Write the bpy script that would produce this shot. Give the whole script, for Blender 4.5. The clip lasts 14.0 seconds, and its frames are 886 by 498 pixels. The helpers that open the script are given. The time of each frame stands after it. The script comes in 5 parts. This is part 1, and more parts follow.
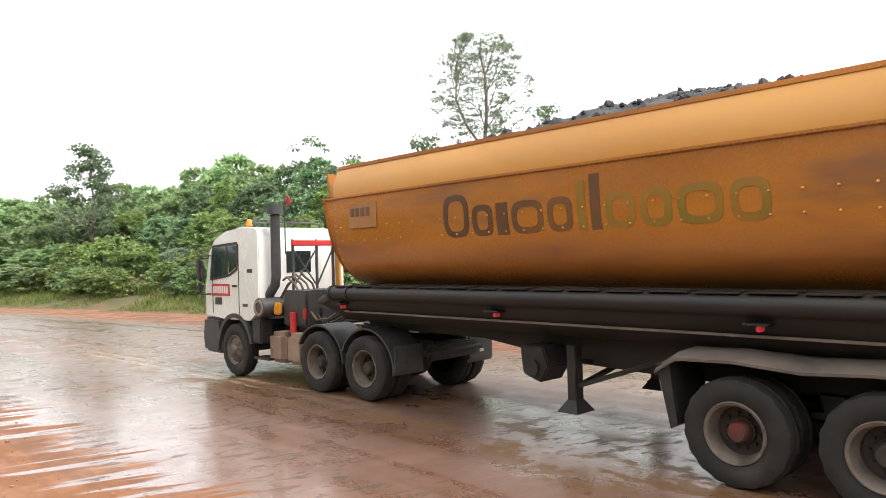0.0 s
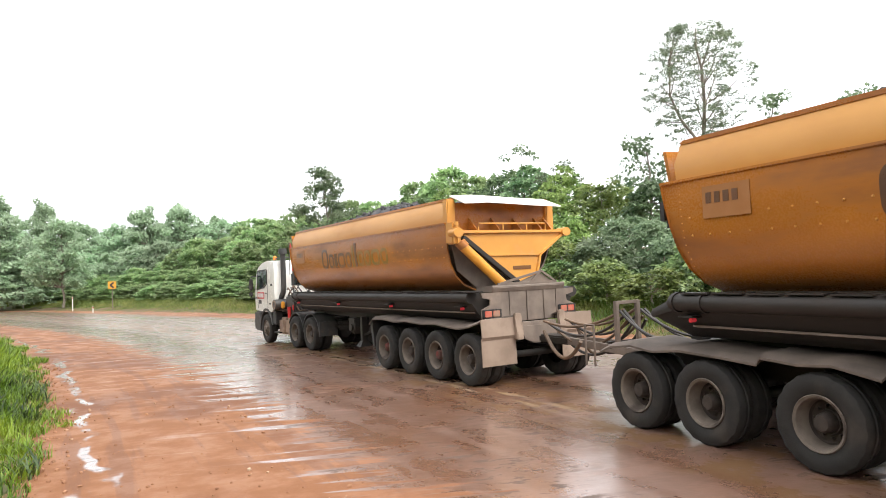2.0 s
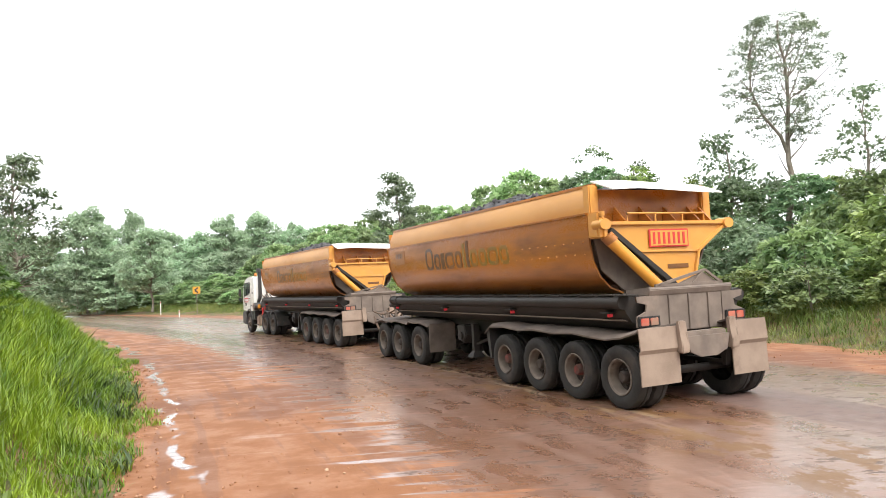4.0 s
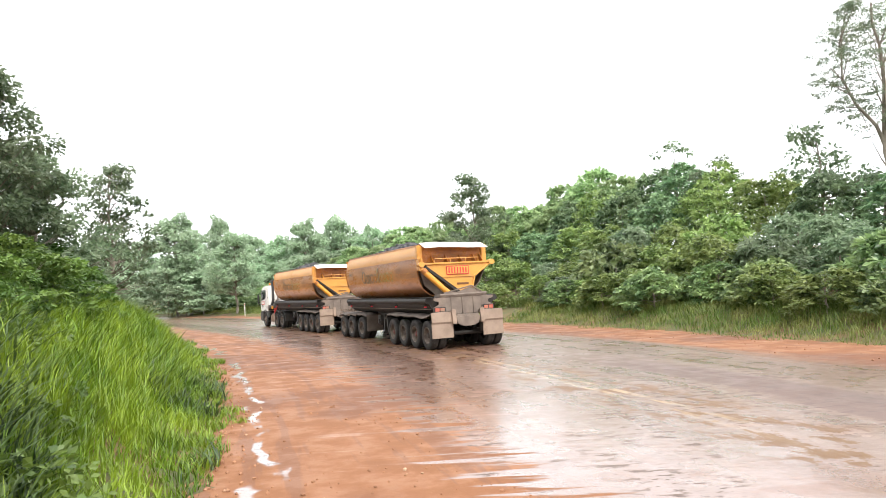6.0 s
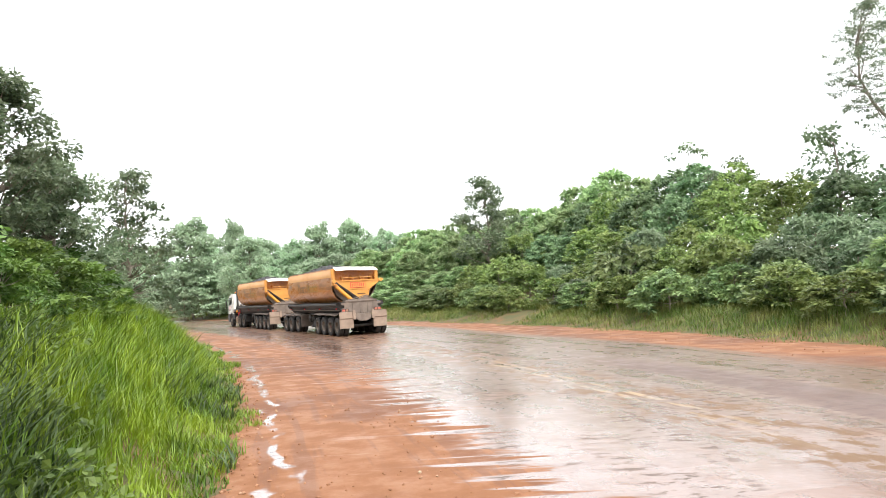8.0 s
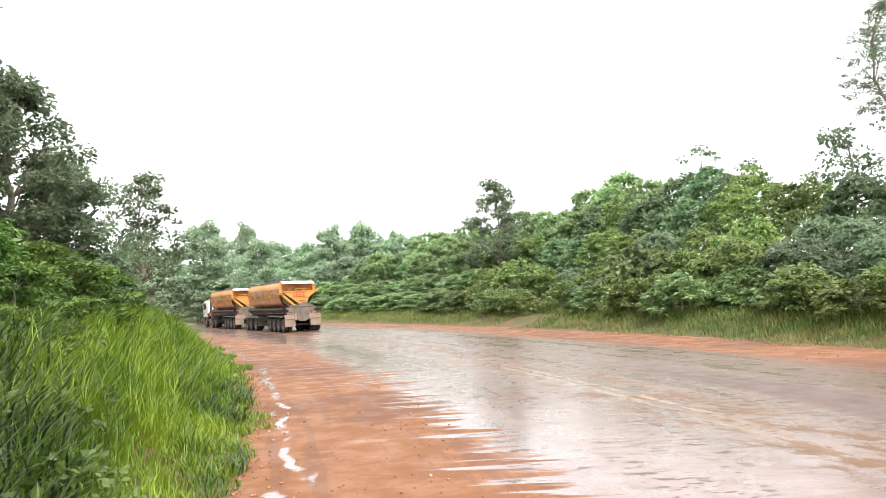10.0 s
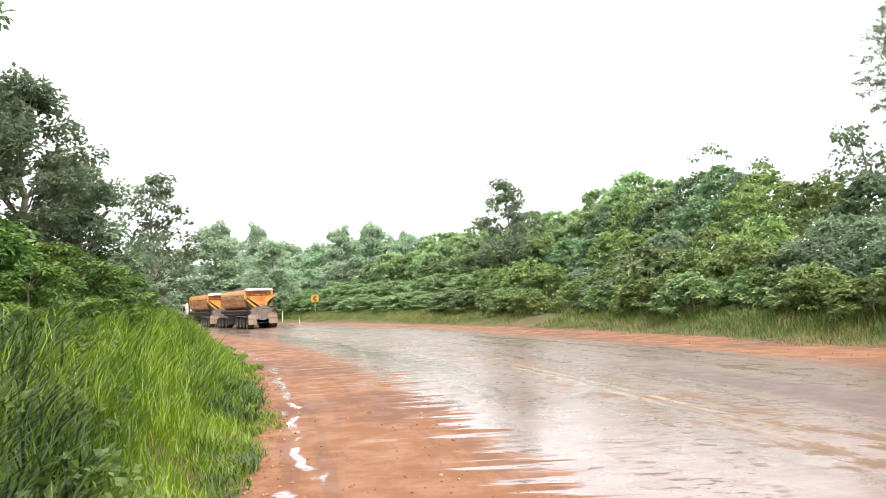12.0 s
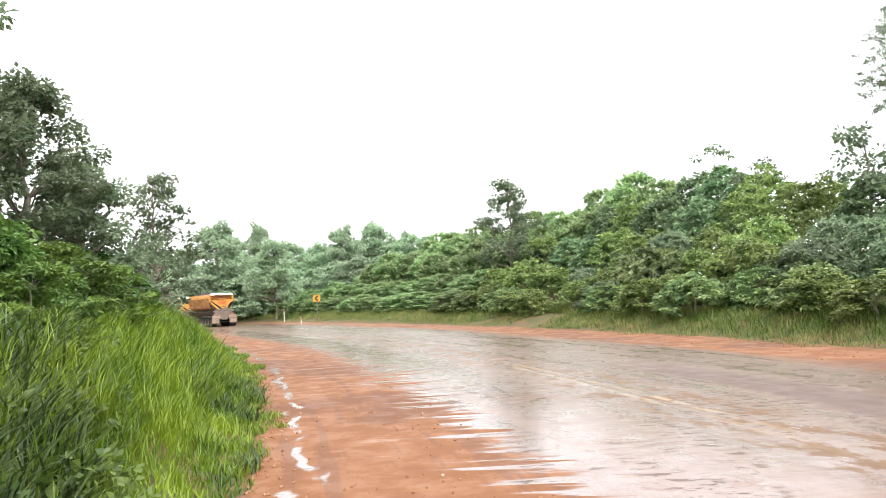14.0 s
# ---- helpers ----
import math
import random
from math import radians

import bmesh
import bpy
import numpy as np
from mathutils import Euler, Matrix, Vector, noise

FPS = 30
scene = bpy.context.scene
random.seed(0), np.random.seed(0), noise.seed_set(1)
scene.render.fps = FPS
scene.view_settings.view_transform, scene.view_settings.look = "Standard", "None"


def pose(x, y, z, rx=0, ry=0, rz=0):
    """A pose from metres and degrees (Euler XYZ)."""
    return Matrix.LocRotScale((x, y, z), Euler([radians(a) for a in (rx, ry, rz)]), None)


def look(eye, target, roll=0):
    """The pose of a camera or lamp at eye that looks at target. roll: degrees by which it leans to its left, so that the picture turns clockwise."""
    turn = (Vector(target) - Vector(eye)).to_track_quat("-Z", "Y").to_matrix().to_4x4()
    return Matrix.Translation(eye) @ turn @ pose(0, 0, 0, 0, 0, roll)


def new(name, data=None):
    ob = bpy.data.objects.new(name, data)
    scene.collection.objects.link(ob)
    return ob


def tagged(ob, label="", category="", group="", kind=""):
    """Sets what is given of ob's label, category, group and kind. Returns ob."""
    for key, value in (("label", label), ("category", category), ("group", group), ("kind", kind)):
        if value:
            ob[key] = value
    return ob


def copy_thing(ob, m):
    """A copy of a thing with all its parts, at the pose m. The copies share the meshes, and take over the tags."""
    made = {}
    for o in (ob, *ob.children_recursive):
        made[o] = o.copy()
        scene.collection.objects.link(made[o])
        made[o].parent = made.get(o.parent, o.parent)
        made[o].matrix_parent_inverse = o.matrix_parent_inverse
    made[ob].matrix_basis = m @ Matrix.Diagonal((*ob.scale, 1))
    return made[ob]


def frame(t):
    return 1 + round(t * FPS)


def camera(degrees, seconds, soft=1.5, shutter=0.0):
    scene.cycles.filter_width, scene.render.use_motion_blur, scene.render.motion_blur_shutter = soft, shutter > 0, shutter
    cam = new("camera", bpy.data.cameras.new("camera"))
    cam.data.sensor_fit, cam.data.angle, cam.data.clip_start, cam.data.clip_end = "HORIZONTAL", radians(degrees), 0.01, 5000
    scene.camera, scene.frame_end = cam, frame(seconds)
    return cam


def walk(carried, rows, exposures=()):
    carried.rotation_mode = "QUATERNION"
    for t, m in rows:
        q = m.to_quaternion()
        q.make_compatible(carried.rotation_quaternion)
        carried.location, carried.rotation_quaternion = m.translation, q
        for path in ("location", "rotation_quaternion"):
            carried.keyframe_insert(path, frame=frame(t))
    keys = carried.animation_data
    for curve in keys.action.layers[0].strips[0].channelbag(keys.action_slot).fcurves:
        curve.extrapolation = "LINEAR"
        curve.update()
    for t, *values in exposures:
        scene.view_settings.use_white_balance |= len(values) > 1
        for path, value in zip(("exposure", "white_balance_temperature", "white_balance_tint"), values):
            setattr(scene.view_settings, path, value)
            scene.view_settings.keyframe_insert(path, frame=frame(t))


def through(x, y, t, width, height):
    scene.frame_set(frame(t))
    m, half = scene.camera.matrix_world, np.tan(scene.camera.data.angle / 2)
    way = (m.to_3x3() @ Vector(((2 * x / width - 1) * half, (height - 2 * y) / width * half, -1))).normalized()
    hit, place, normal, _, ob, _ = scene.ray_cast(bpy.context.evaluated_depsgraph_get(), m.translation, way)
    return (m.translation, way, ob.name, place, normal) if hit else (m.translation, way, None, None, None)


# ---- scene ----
cam = camera(64.6, 14.0, 0.7)

PATH = [
    (0.0, pose(0, 0, 2.4, 90.83, 1.50, 0.08)),
    (0.5, pose(0, 0, 2.4, 90.89, 2.44, 6.83)),
    (1.0, pose(0, 0, 2.4, 91.45, 2.88, 12.57)),
    (1.5, pose(0, 0, 2.4, 91.82, 2.83, 16.00)),
    (2.0, pose(0, 0, 2.4, 92.00, 2.58, 17.33)),
    (2.5, pose(0, 0, 2.4, 92.17, 2.64, 19.10)),
    (3.0, pose(0, 0, 2.4, 92.15, 2.60, 20.58)),
    (5.5, pose(0, 0, 2.4, 93.18, 3.33, 27.93)),
    (6.0, pose(0, 0, 2.4, 93.01, 3.30, 29.38)),
    (6.5, pose(0, 0, 2.4, 93.23, 3.38, 29.59)),
    (7.0, pose(0, 0, 2.4, 93.35, 3.55, 29.80)),
    (7.5, pose(0, 0, 2.4, 93.38, 3.72, 30.16)),
    (8.0, pose(0, 0, 2.4, 93.30, 3.49, 30.52)),
    (8.5, pose(0, 0, 2.4, 93.39, 3.42, 30.85)),
    (9.0, pose(0, 0, 2.4, 93.59, 3.46, 30.99)),
    (11.5, pose(0, 0, 2.4, 93.53, 3.43, 32.16)),
    (12.0, pose(0, 0, 2.4, 93.64, 3.50, 32.26)),
    (12.5, pose(0, 0, 2.4, 93.82, 3.34, 32.25)),
    (13.0, pose(0, 0, 2.4, 93.71, 3.19, 32.25)),
    (13.5, pose(0, 0, 2.4, 93.69, 3.30, 32.38)),
    (14.0, pose(0, 0, 2.4, 93.66, 3.42, 32.40)),
]
walk(cam, PATH, [(0, 0.27), (3, 0.27), (5.3, 0.42), (9, 0.36), (14, 0.36)])

# ---- light: bright overcast ----
world = bpy.data.worlds.new("overcast")
scene.world = world
world.use_nodes = True
wn = world.node_tree
wn.nodes.clear()
sky = wn.nodes.new("ShaderNodeTexSky")
sky.sky_type = "NISHITA"
sky.sun_disc = False
sky.sun_elevation = radians(56)
sky.sun_rotation = radians(117)
sky.air_density, sky.dust_density, sky.ozone_density = 1.0, 6.0, 1.0
grey = wn.nodes.new("ShaderNodeHueSaturation")
grey.inputs["Saturation"].default_value = 0.06
cloud = wn.nodes.new("ShaderNodeMix")
cloud.data_type = "RGBA"
cloud.inputs["Factor"].default_value = 0.6
cloud.inputs["B"].default_value = (15.8, 16.1, 16.8, 1)
bg = wn.nodes.new("ShaderNodeBackground")
bg.inputs["Strength"].default_value = 0.14
wout = wn.nodes.new("ShaderNodeOutputWorld")
wn.links.new(sky.outputs[0], grey.inputs["Color"])
wn.links.new(grey.outputs[0], cloud.inputs["A"])
wn.links.new(cloud.outputs["Result"], bg.inputs["Color"])
wn.links.new(bg.outputs[0], wout.inputs["Surface"])
sun = new("sun", bpy.data.lights.new("sun", "SUN"))
sun.data.energy, sun.data.angle, sun.data.color = 3.0, radians(40), (1, 0.97, 0.92)
sun.matrix_world = look((24, -12, 40), (0, 0, 0))


# ---- materials ----
def nodes_of(name):
    m = bpy.data.materials.new(name)
    m.use_nodes = True
    t = m.node_tree
    return m, t, t.nodes["Principled BSDF"], t.nodes["Material Output"]


def add(t, kind, **kw):
    n = t.nodes.new(kind)
    for k, v in kw.items():
        n.inputs[k].default_value = v
    return n


def noise_tex(t, vec, scale, detail=4.0, rough=0.55):
    n = add(t, "ShaderNodeTexNoise", Scale=scale, Detail=detail, Roughness=rough)
    if vec is not None:
        t.links.new(vec, n.inputs["Vector"])
    return n.outputs["Fac"]


def ramp(t, fac, a, b, smooth=True):
    n = t.nodes.new("ShaderNodeMapRange")
    n.interpolation_type = "SMOOTHSTEP" if smooth else "LINEAR"
    n.inputs["From Min"].default_value, n.inputs["From Max"].default_value = a, b
    t.links.new(fac, n.inputs["Value"])
    return n.outputs["Result"]


def mixc(t, fac, a, b):
    n = t.nodes.new("ShaderNodeMix")
    n.data_type = "RGBA"
    for key, v in (("Factor", fac), ("A", a), ("B", b)):
        if isinstance(v, (int, float)):
            n.inputs[key].default_value = v
        elif isinstance(v, tuple):
            n.inputs[key].default_value = (*v, 1)
        else:
            t.links.new(v, n.inputs[key])
    return n.outputs["Result"]


def mathn(t, op, a, b=None):
    n = t.nodes.new("ShaderNodeMath")
    n.operation = op
    for i, v in enumerate((a, b)):
        if v is None:
            continue
        if isinstance(v, (int, float)):
            n.inputs[i].default_value = v
        else:
            t.links.new(v, n.inputs[i])
    return n.outputs[0]


def surface(name, c1, c2, rough=0.6, metal=0.0, scale=3.0, dirt=None, dirt_at=(0.5, 0.7), bump=0.1, fine=60.0, stretch=(1, 1, 1), dirt_scale=1.2, rough2=None):
    """Two colours mixed at a coarse scale, fine grain in the relief, and a coat of dirt in patches."""
    m, t, p, out = nodes_of(name)
    tc = t.nodes.new("ShaderNodeTexCoord")
    mp = t.nodes.new("ShaderNodeMapping")
    mp.inputs["Scale"].default_value = stretch
    t.links.new(tc.outputs["Object"], mp.inputs["Vector"])
    v = mp.outputs[0]
    col = mixc(t, ramp(t, noise_tex(t, v, scale, 5), 0.3, 0.7), c1, c2)
    grain = noise_tex(t, tc.outputs["Object"], fine, 3)
    rgh = mathn(t, "ADD", mathn(t, "MULTIPLY", grain, 0.2), rough - 0.1)
    if dirt:
        mask = ramp(t, noise_tex(t, v, dirt_scale, 7, 0.65), *dirt_at)
        col = mixc(t, mask, col, dirt)
        rgh = mathn(t, "ADD", rgh, mathn(t, "MULTIPLY", mask, (rough2 if rough2 is not None else 0.85) - rough))
    t.links.new(col, p.inputs["Base Color"])
    t.links.new(rgh, p.inputs["Roughness"])
    p.inputs["Metallic"].default_value = metal
    b = add(t, "ShaderNodeBump", Strength=bump, Distance=0.01)
    t.links.new(grain, b.inputs["Height"])
    t.links.new(b.outputs[0], p.inputs["Normal"])
    return m


def leaf_material(name, dark, mid, light, through=0.3, rough=0.45):
    m, t, p, out = nodes_of(name)
    geo = t.nodes.new("ShaderNodeNewGeometry")
    info = t.nodes.new("ShaderNodeObjectInfo")
    tc = t.nodes.new("ShaderNodeTexCoord")
    isl = geo.outputs["Random Per Island"]
    col = mixc(t, isl, dark, mid)
    col = mixc(t, ramp(t, noise_tex(t, tc.outputs["Object"], 0.9, 3), 0.35, 0.75), col, light)
    hs = t.nodes.new("ShaderNodeHueSaturation")
    t.links.new(col, hs.inputs["Color"])
    t.links.new(mathn(t, "ADD", mathn(t, "MULTIPLY", info.outputs["Random"], 0.03), 0.482), hs.inputs["Hue"])
    t.links.new(mathn(t, "ADD", mathn(t, "MULTIPLY", info.outputs["Random"], 0.5), 0.75), hs.inputs["Value"])
    c = hs.outputs[0]
    t.links.new(c, p.inputs["Base Color"])
    p.inputs["Roughness"].default_value = rough
    tr = t.nodes.new("ShaderNodeBsdfTranslucent")
    t.links.new(c, tr.inputs["Color"])
    mix = t.nodes.new("ShaderNodeMixShader")
    mix.inputs[0].default_value = through
    t.links.new(p.outputs[0], mix.inputs[1])
    t.links.new(tr.outputs[0], mix.inputs[2])
    t.links.new(mix.outputs[0], out.inputs["Surface"])
    return m


def glow(name, col, power):
    m, t, p, out = nodes_of(name)
    p.inputs["Base Color"].default_value = (*col, 1)
    p.inputs["Roughness"].default_value = 0.25
    p.inputs["Emission Color"].default_value = (*col, 1)
    p.inputs["Emission Strength"].default_value = power
    return m


def road_material():
    m, t, p, out = nodes_of("wet_laterite_road")
    uv = t.nodes.new("ShaderNodeUVMap")
    uv.uv_map = "lane"
    sep = t.nodes.new("ShaderNodeSeparateXYZ")
    t.links.new(uv.outputs[0], sep.inputs[0])
    n, s = sep.outputs[0], sep.outputs[1]

    def scaled(a, b, skew=0.0):
        c = t.nodes.new("ShaderNodeCombineXYZ")
        t.links.new(mathn(t, "MULTIPLY", n, a), c.inputs[0])
        t.links.new(mathn(t, "MULTIPLY", mathn(t, "ADD", s, mathn(t, "MULTIPLY", n, skew)), b), c.inputs[1])
        return c.outputs[0]
    plain = scaled(1, 1)
    streak = noise_tex(t, scaled(0.22, 2.5, 0.3), 1.0, 4, 0.62)        # wash lines across the lane
    along = noise_tex(t, scaled(1.5, 0.08), 1.0, 5, 0.6)               # wheel tracks along it
    big = noise_tex(t, plain, 0.22, 4)
    mid = noise_tex(t, plain, 1.3, 6, 0.6)
    fine = noise_tex(t, plain, 22, 5, 0.7)
    wob = mathn(t, "MULTIPLY", mathn(t, "SUBTRACT", streak, 0.5), 7.0)
    nn = mathn(t, "ADD", n, mathn(t, "ADD", wob, mathn(t, "MULTIPLY", mathn(t, "SUBTRACT", mid, 0.5), 0.7)))
    left = ramp(t, nn, -4.4, -3.95)
    nr = mathn(t, "ADD", n, mathn(t, "MULTIPLY", mathn(t, "SUBTRACT", along, 0.5), 3.0))
    right = ramp(t, nr, 7.0, 5.8)
    wet = mathn(t, "MULTIPLY", left, right)
    edge = mathn(t, "ADD", n, mathn(t, "MULTIPLY", mathn(t, "SUBTRACT", noise_tex(t, plain, 0.7, 2, 0.5), 0.5), 1.3))
    pool = ramp(t, mathn(t, "ABSOLUTE", mathn(t, "ADD", edge, 7.12)), 0.13, 0.06)
    pool = mathn(t, "MULTIPLY", pool, ramp(t, noise_tex(t, scaled(1, 0.6), 0.8, 5), 0.42, 0.5))
    wet = mathn(t, "MAXIMUM", wet, pool)
    shoulder = mixc(t, ramp(t, mid, 0.35, 0.65), (0.19, 0.074, 0.026), (0.24, 0.1, 0.04))
    shoulder = mixc(t, ramp(t, fine, 0.62, 0.75), shoulder, (0.3, 0.18, 0.11))
    shoulder = mixc(t, ramp(t, big, 0.48, 0.6), shoulder, (0.15, 0.058, 0.024))
    rut = ramp(t, noise_tex(t, scaled(2.6, 0.16, 0.05), 1.0, 5, 0.6), 0.53, 0.6)
    shoulder = mixc(t, mathn(t, "MULTIPLY", rut, 0.5), shoulder, (0.13, 0.055, 0.03))
    mud = mixc(t, ramp(t, along, 0.3, 0.7), (0.15, 0.073, 0.043), (0.225, 0.133, 0.098))
    mud = mixc(t, mathn(t, "MULTIPLY", ramp(t, big, 0.46, 0.62), 0.75), mud, (0.16, 0.068, 0.03))
    mud = mixc(t, ramp(t, fine, 0.6, 0.8), mud, (0.16, 0.1, 0.075))
    grit = mathn(t, "MULTIPLY", ramp(t, noise_tex(t, scaled(1.2, 2.8, 0.2), 1.9, 6, 0.68), 0.545, 0.58), mathn(t, "MAXIMUM", ramp(t, noise_tex(t, scaled(0.8, 0.4), 0.6, 3), 0.44, 0.54), mathn(t, "MULTIPLY", ramp(t, mathn(t, "ABSOLUTE", mathn(t, "SUBTRACT", n, 1.7)), 1.5, 0.5), 0.9)))
    mud = mixc(t, mathn(t, "MULTIPLY", grit, 0.9), mud, (0.075, 0.046, 0.032))
    # damp dark wheel track, and bare brown patches beside the line
    track = mathn(t, "MULTIPLY", ramp(t, mathn(t, "ABSOLUTE", mathn(t, "SUBTRACT", nr, 2.9)), 1.0, 0.4), ramp(t, s, 9.0, 2.0))
    mud = mixc(t, mathn(t, "MULTIPLY", track, 0.75), mud, (0.11, 0.07, 0.06))
    bare = mathn(t, "MULTIPLY", ramp(t, mathn(t, "ABSOLUTE", mathn(t, "SUBTRACT", n, 0.1)), 1.5, 0.6), ramp(t, noise_tex(t, scaled(1.3, 0.8, 0.2), 1.3, 7, 0.68), 0.515, 0.55))
    mud = mixc(t, bare, mud, (0.14, 0.07, 0.026))
    # worn double centre line
    def stripe(c, w):
        return ramp(t, mathn(t, "ABSOLUTE", mathn(t, "SUBTRACT", n, c)), w, w * 0.55)
    line = mathn(t, "MAXIMUM", stripe(-0.17, 0.11), stripe(0.17, 0.11))
    worn = mathn(t, "MULTIPLY", line, ramp(t, noise_tex(t, scaled(2.0, 0.7), 1.5, 6, 0.7), 0.42, 0.56))
    worn = mathn(t, "MULTIPLY", mathn(t, "MULTIPLY", worn, ramp(t, s, -7.0, 0.5)), ramp(t, s, 11.0, 5.0))
    mud = mixc(t, mathn(t, "MULTIPLY", worn, 0.45), mud, (0.55, 0.43, 0.28))
    t.links.new(mixc(t, wet, shoulder, mud), p.inputs["Base Color"])
    film = ramp(t, mathn(t, "ADD", mathn(t, "MULTIPLY", along, 0.5), mathn(t, "MULTIPLY", mid, 0.5)), 0.4, 0.58)
    rw = mathn(t, "ADD", 0.2, mathn(t, "MULTIPLY", film, 0.22))
    rw = mathn(t, "ADD", rw, mathn(t, "MULTIPLY", mathn(t, "MAXIMUM", grit, mathn(t, "MULTIPLY", mathn(t, "MAXIMUM", track, bare), 0.8)), 0.3))
    rs = mathn(t, "ADD", 0.62, mathn(t, "MULTIPLY", ramp(t, mid, 0.62, 0.42), 0.25))
    damp = mathn(t, "MULTIPLY", ramp(t, streak, 0.57, 0.66), ramp(t, n, -8.0, -5.0))
    rs = mathn(t, "SUBTRACT", rs, mathn(t, "MULTIPLY", damp, 0.35))
    rough = mathn(t, "ADD", mathn(t, "MULTIPLY", wet, rw), mathn(t, "MULTIPLY", mathn(t, "SUBTRACT", 1.0, wet), rs))
    t.links.new(rough, p.inputs["Roughness"])
    h = mathn(t, "ADD", mathn(t, "MULTIPLY", streak, 0.06), mathn(t, "ADD", mathn(t, "MULTIPLY", mid, 0.3), mathn(t, "MULTIPLY", fine, 0.1)))
    b = add(t, "ShaderNodeBump", Strength=0.35, Distance=0.03)
    t.links.new(h, b.inputs["Height"])
    calm = mathn(t, "SUBTRACT", 0.75, mathn(t, "MULTIPLY", mathn(t, "MULTIPLY", wet, mathn(t, "SUBTRACT", 1.0, mathn(t, "MULTIPLY", film, 0.5))), 0.3))
    t.links.new(calm, b.inputs["Strength"])
    # standing water in the hollows, with small ripples
    hollow = mathn(t, "MULTIPLY", wet, mathn(t, "MULTIPLY", ramp(t, mathn(t, "ADD", mathn(t, "MULTIPLY", along, 0.3), mathn(t, "MULTIPLY", big, 0.7)), 0.5, 0.38), 0.35))
    island = mathn(t, "MULTIPLY", ramp(t, noise_tex(t, scaled(0.55, 0.95, 0.25), 0.8, 7, 0.64), 0.55, 0.6), ramp(t, n, 4.6, 2.0))
    grit = mathn(t, "MAXIMUM", grit, mathn(t, "MULTIPLY", island, 0.55))
    dull = mathn(t, "MAXIMUM", mathn(t, "MULTIPLY", grit, 0.8), mathn(t, "MAXIMUM", mathn(t, "MULTIPLY", track, 0.65), mathn(t, "MULTIPLY", bare, 0.75)))
    t.links.new(mathn(t, "MAXIMUM", mathn(t, "MULTIPLY", wet, mathn(t, "SUBTRACT", 0.95, dull)), pool), p.inputs["Coat Weight"])
    hollow = mathn(t, "MAXIMUM", hollow, mathn(t, "MULTIPLY", wet, mathn(t, "MULTIPLY", ramp(t, n, -0.2, -2.6), 0.7)))
    t.links.new(mathn(t, "SUBTRACT", 0.24, mathn(t, "MULTIPLY", hollow, 0.14)), p.inputs["Coat Roughness"])
    p.inputs["Coat IOR"].default_value = 1.55
    rip = add(t, "ShaderNodeBump", Strength=0.6, Distance=0.012)
    coarse = noise_tex(t, scaled(0.7, 1.7, 0.25), 1.6, 5, 0.62)
    t.links.new(mathn(t, "ADD", mathn(t, "MULTIPLY", noise_tex(t, scaled(1.0, 1.6, 0.15), 7.0, 4, 0.6), 0.3), mathn(t, "MULTIPLY", coarse, 1.3)), rip.inputs["Height"])
    t.links.new(mathn(t, "SUBTRACT", 0.85, mathn(t, "MULTIPLY", hollow, 0.5)), rip.inputs["Strength"])
    t.links.new(rip.outputs[0], p.inputs["Coat Normal"])
    t.links.new(b.outputs[0], p.inputs["Normal"])
    p.inputs["IOR"].default_value = 1.5
    return m


MUD = (0.3, 0.19, 0.125)
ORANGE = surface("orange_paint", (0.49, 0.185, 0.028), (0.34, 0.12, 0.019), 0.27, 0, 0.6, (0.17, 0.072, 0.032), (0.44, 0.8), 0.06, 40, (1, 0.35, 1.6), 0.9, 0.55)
# lighter orange; on the upper band it holds sky light in the colour
ORANGE_LIGHT = surface("orange_paint_lit", (0.64, 0.31, 0.07), (0.56, 0.255, 0.05), 0.4, 0, 1.2, (0.55, 0.3, 0.12), (0.55, 0.8), 0.05, 40, (1, 0.4, 1))
STEEL = surface("muddy_dark_steel", (0.015, 0.0125, 0.0105), (0.026, 0.021, 0.017), 0.6, 0.0, 2.5, (0.04, 0.029, 0.022), (0.5, 0.8), 0.15, 50, (1, 0.3, 1))
MUDDY = surface("dried_mud_steel", (0.3, 0.22, 0.165), (0.23, 0.165, 0.122), 0.8, 0, 2.5, (0.15, 0.105, 0.078), (0.5, 0.75), 0.2, 45)
# mud brown, darkened in colour for the shade under the trailers
GUARD = surface("shaded_muddy_guard_steel", (0.14, 0.107, 0.085), (0.085, 0.066, 0.053), 0.8, 0, 2.5, (0.17, 0.125, 0.095), (0.5, 0.75), 0.2, 45)
FRAME = surface("grey_frame_steel", (0.2, 0.156, 0.125), (0.135, 0.104, 0.084), 0.7, 0, 3, (0.26, 0.19, 0.145), (0.5, 0.75), 0.2, 45)
BLACK = surface("black_plastic", (0.02, 0.02, 0.02), (0.035, 0.03, 0.028), 0.5, 0, 5, (0.12, 0.085, 0.06), (0.55, 0.75), 0.1)
RUBBER = surface("dusty_rubber", (0.015, 0.0135, 0.012), (0.024, 0.021, 0.018), 0.8, 0, 5, (0.05, 0.038, 0.03), (0.52, 0.75), 0.25, 70)
DISC = surface("dark_wheel_disc", (0.035, 0.026, 0.02), (0.06, 0.043, 0.033), 0.75, 0, 6, (0.03, 0.022, 0.018), (0.5, 0.68), 0.2)
RIM = surface("muddy_rim", (0.17, 0.135, 0.105), (0.11, 0.085, 0.066), 0.75, 0, 6, (0.05, 0.036, 0.028), (0.52, 0.72), 0.2)
HUBRED = surface("rusty_hub", (0.16, 0.025, 0.018), (0.07, 0.028, 0.02), 0.6, 0, 8, (0.1, 0.06, 0.045), (0.5, 0.65))
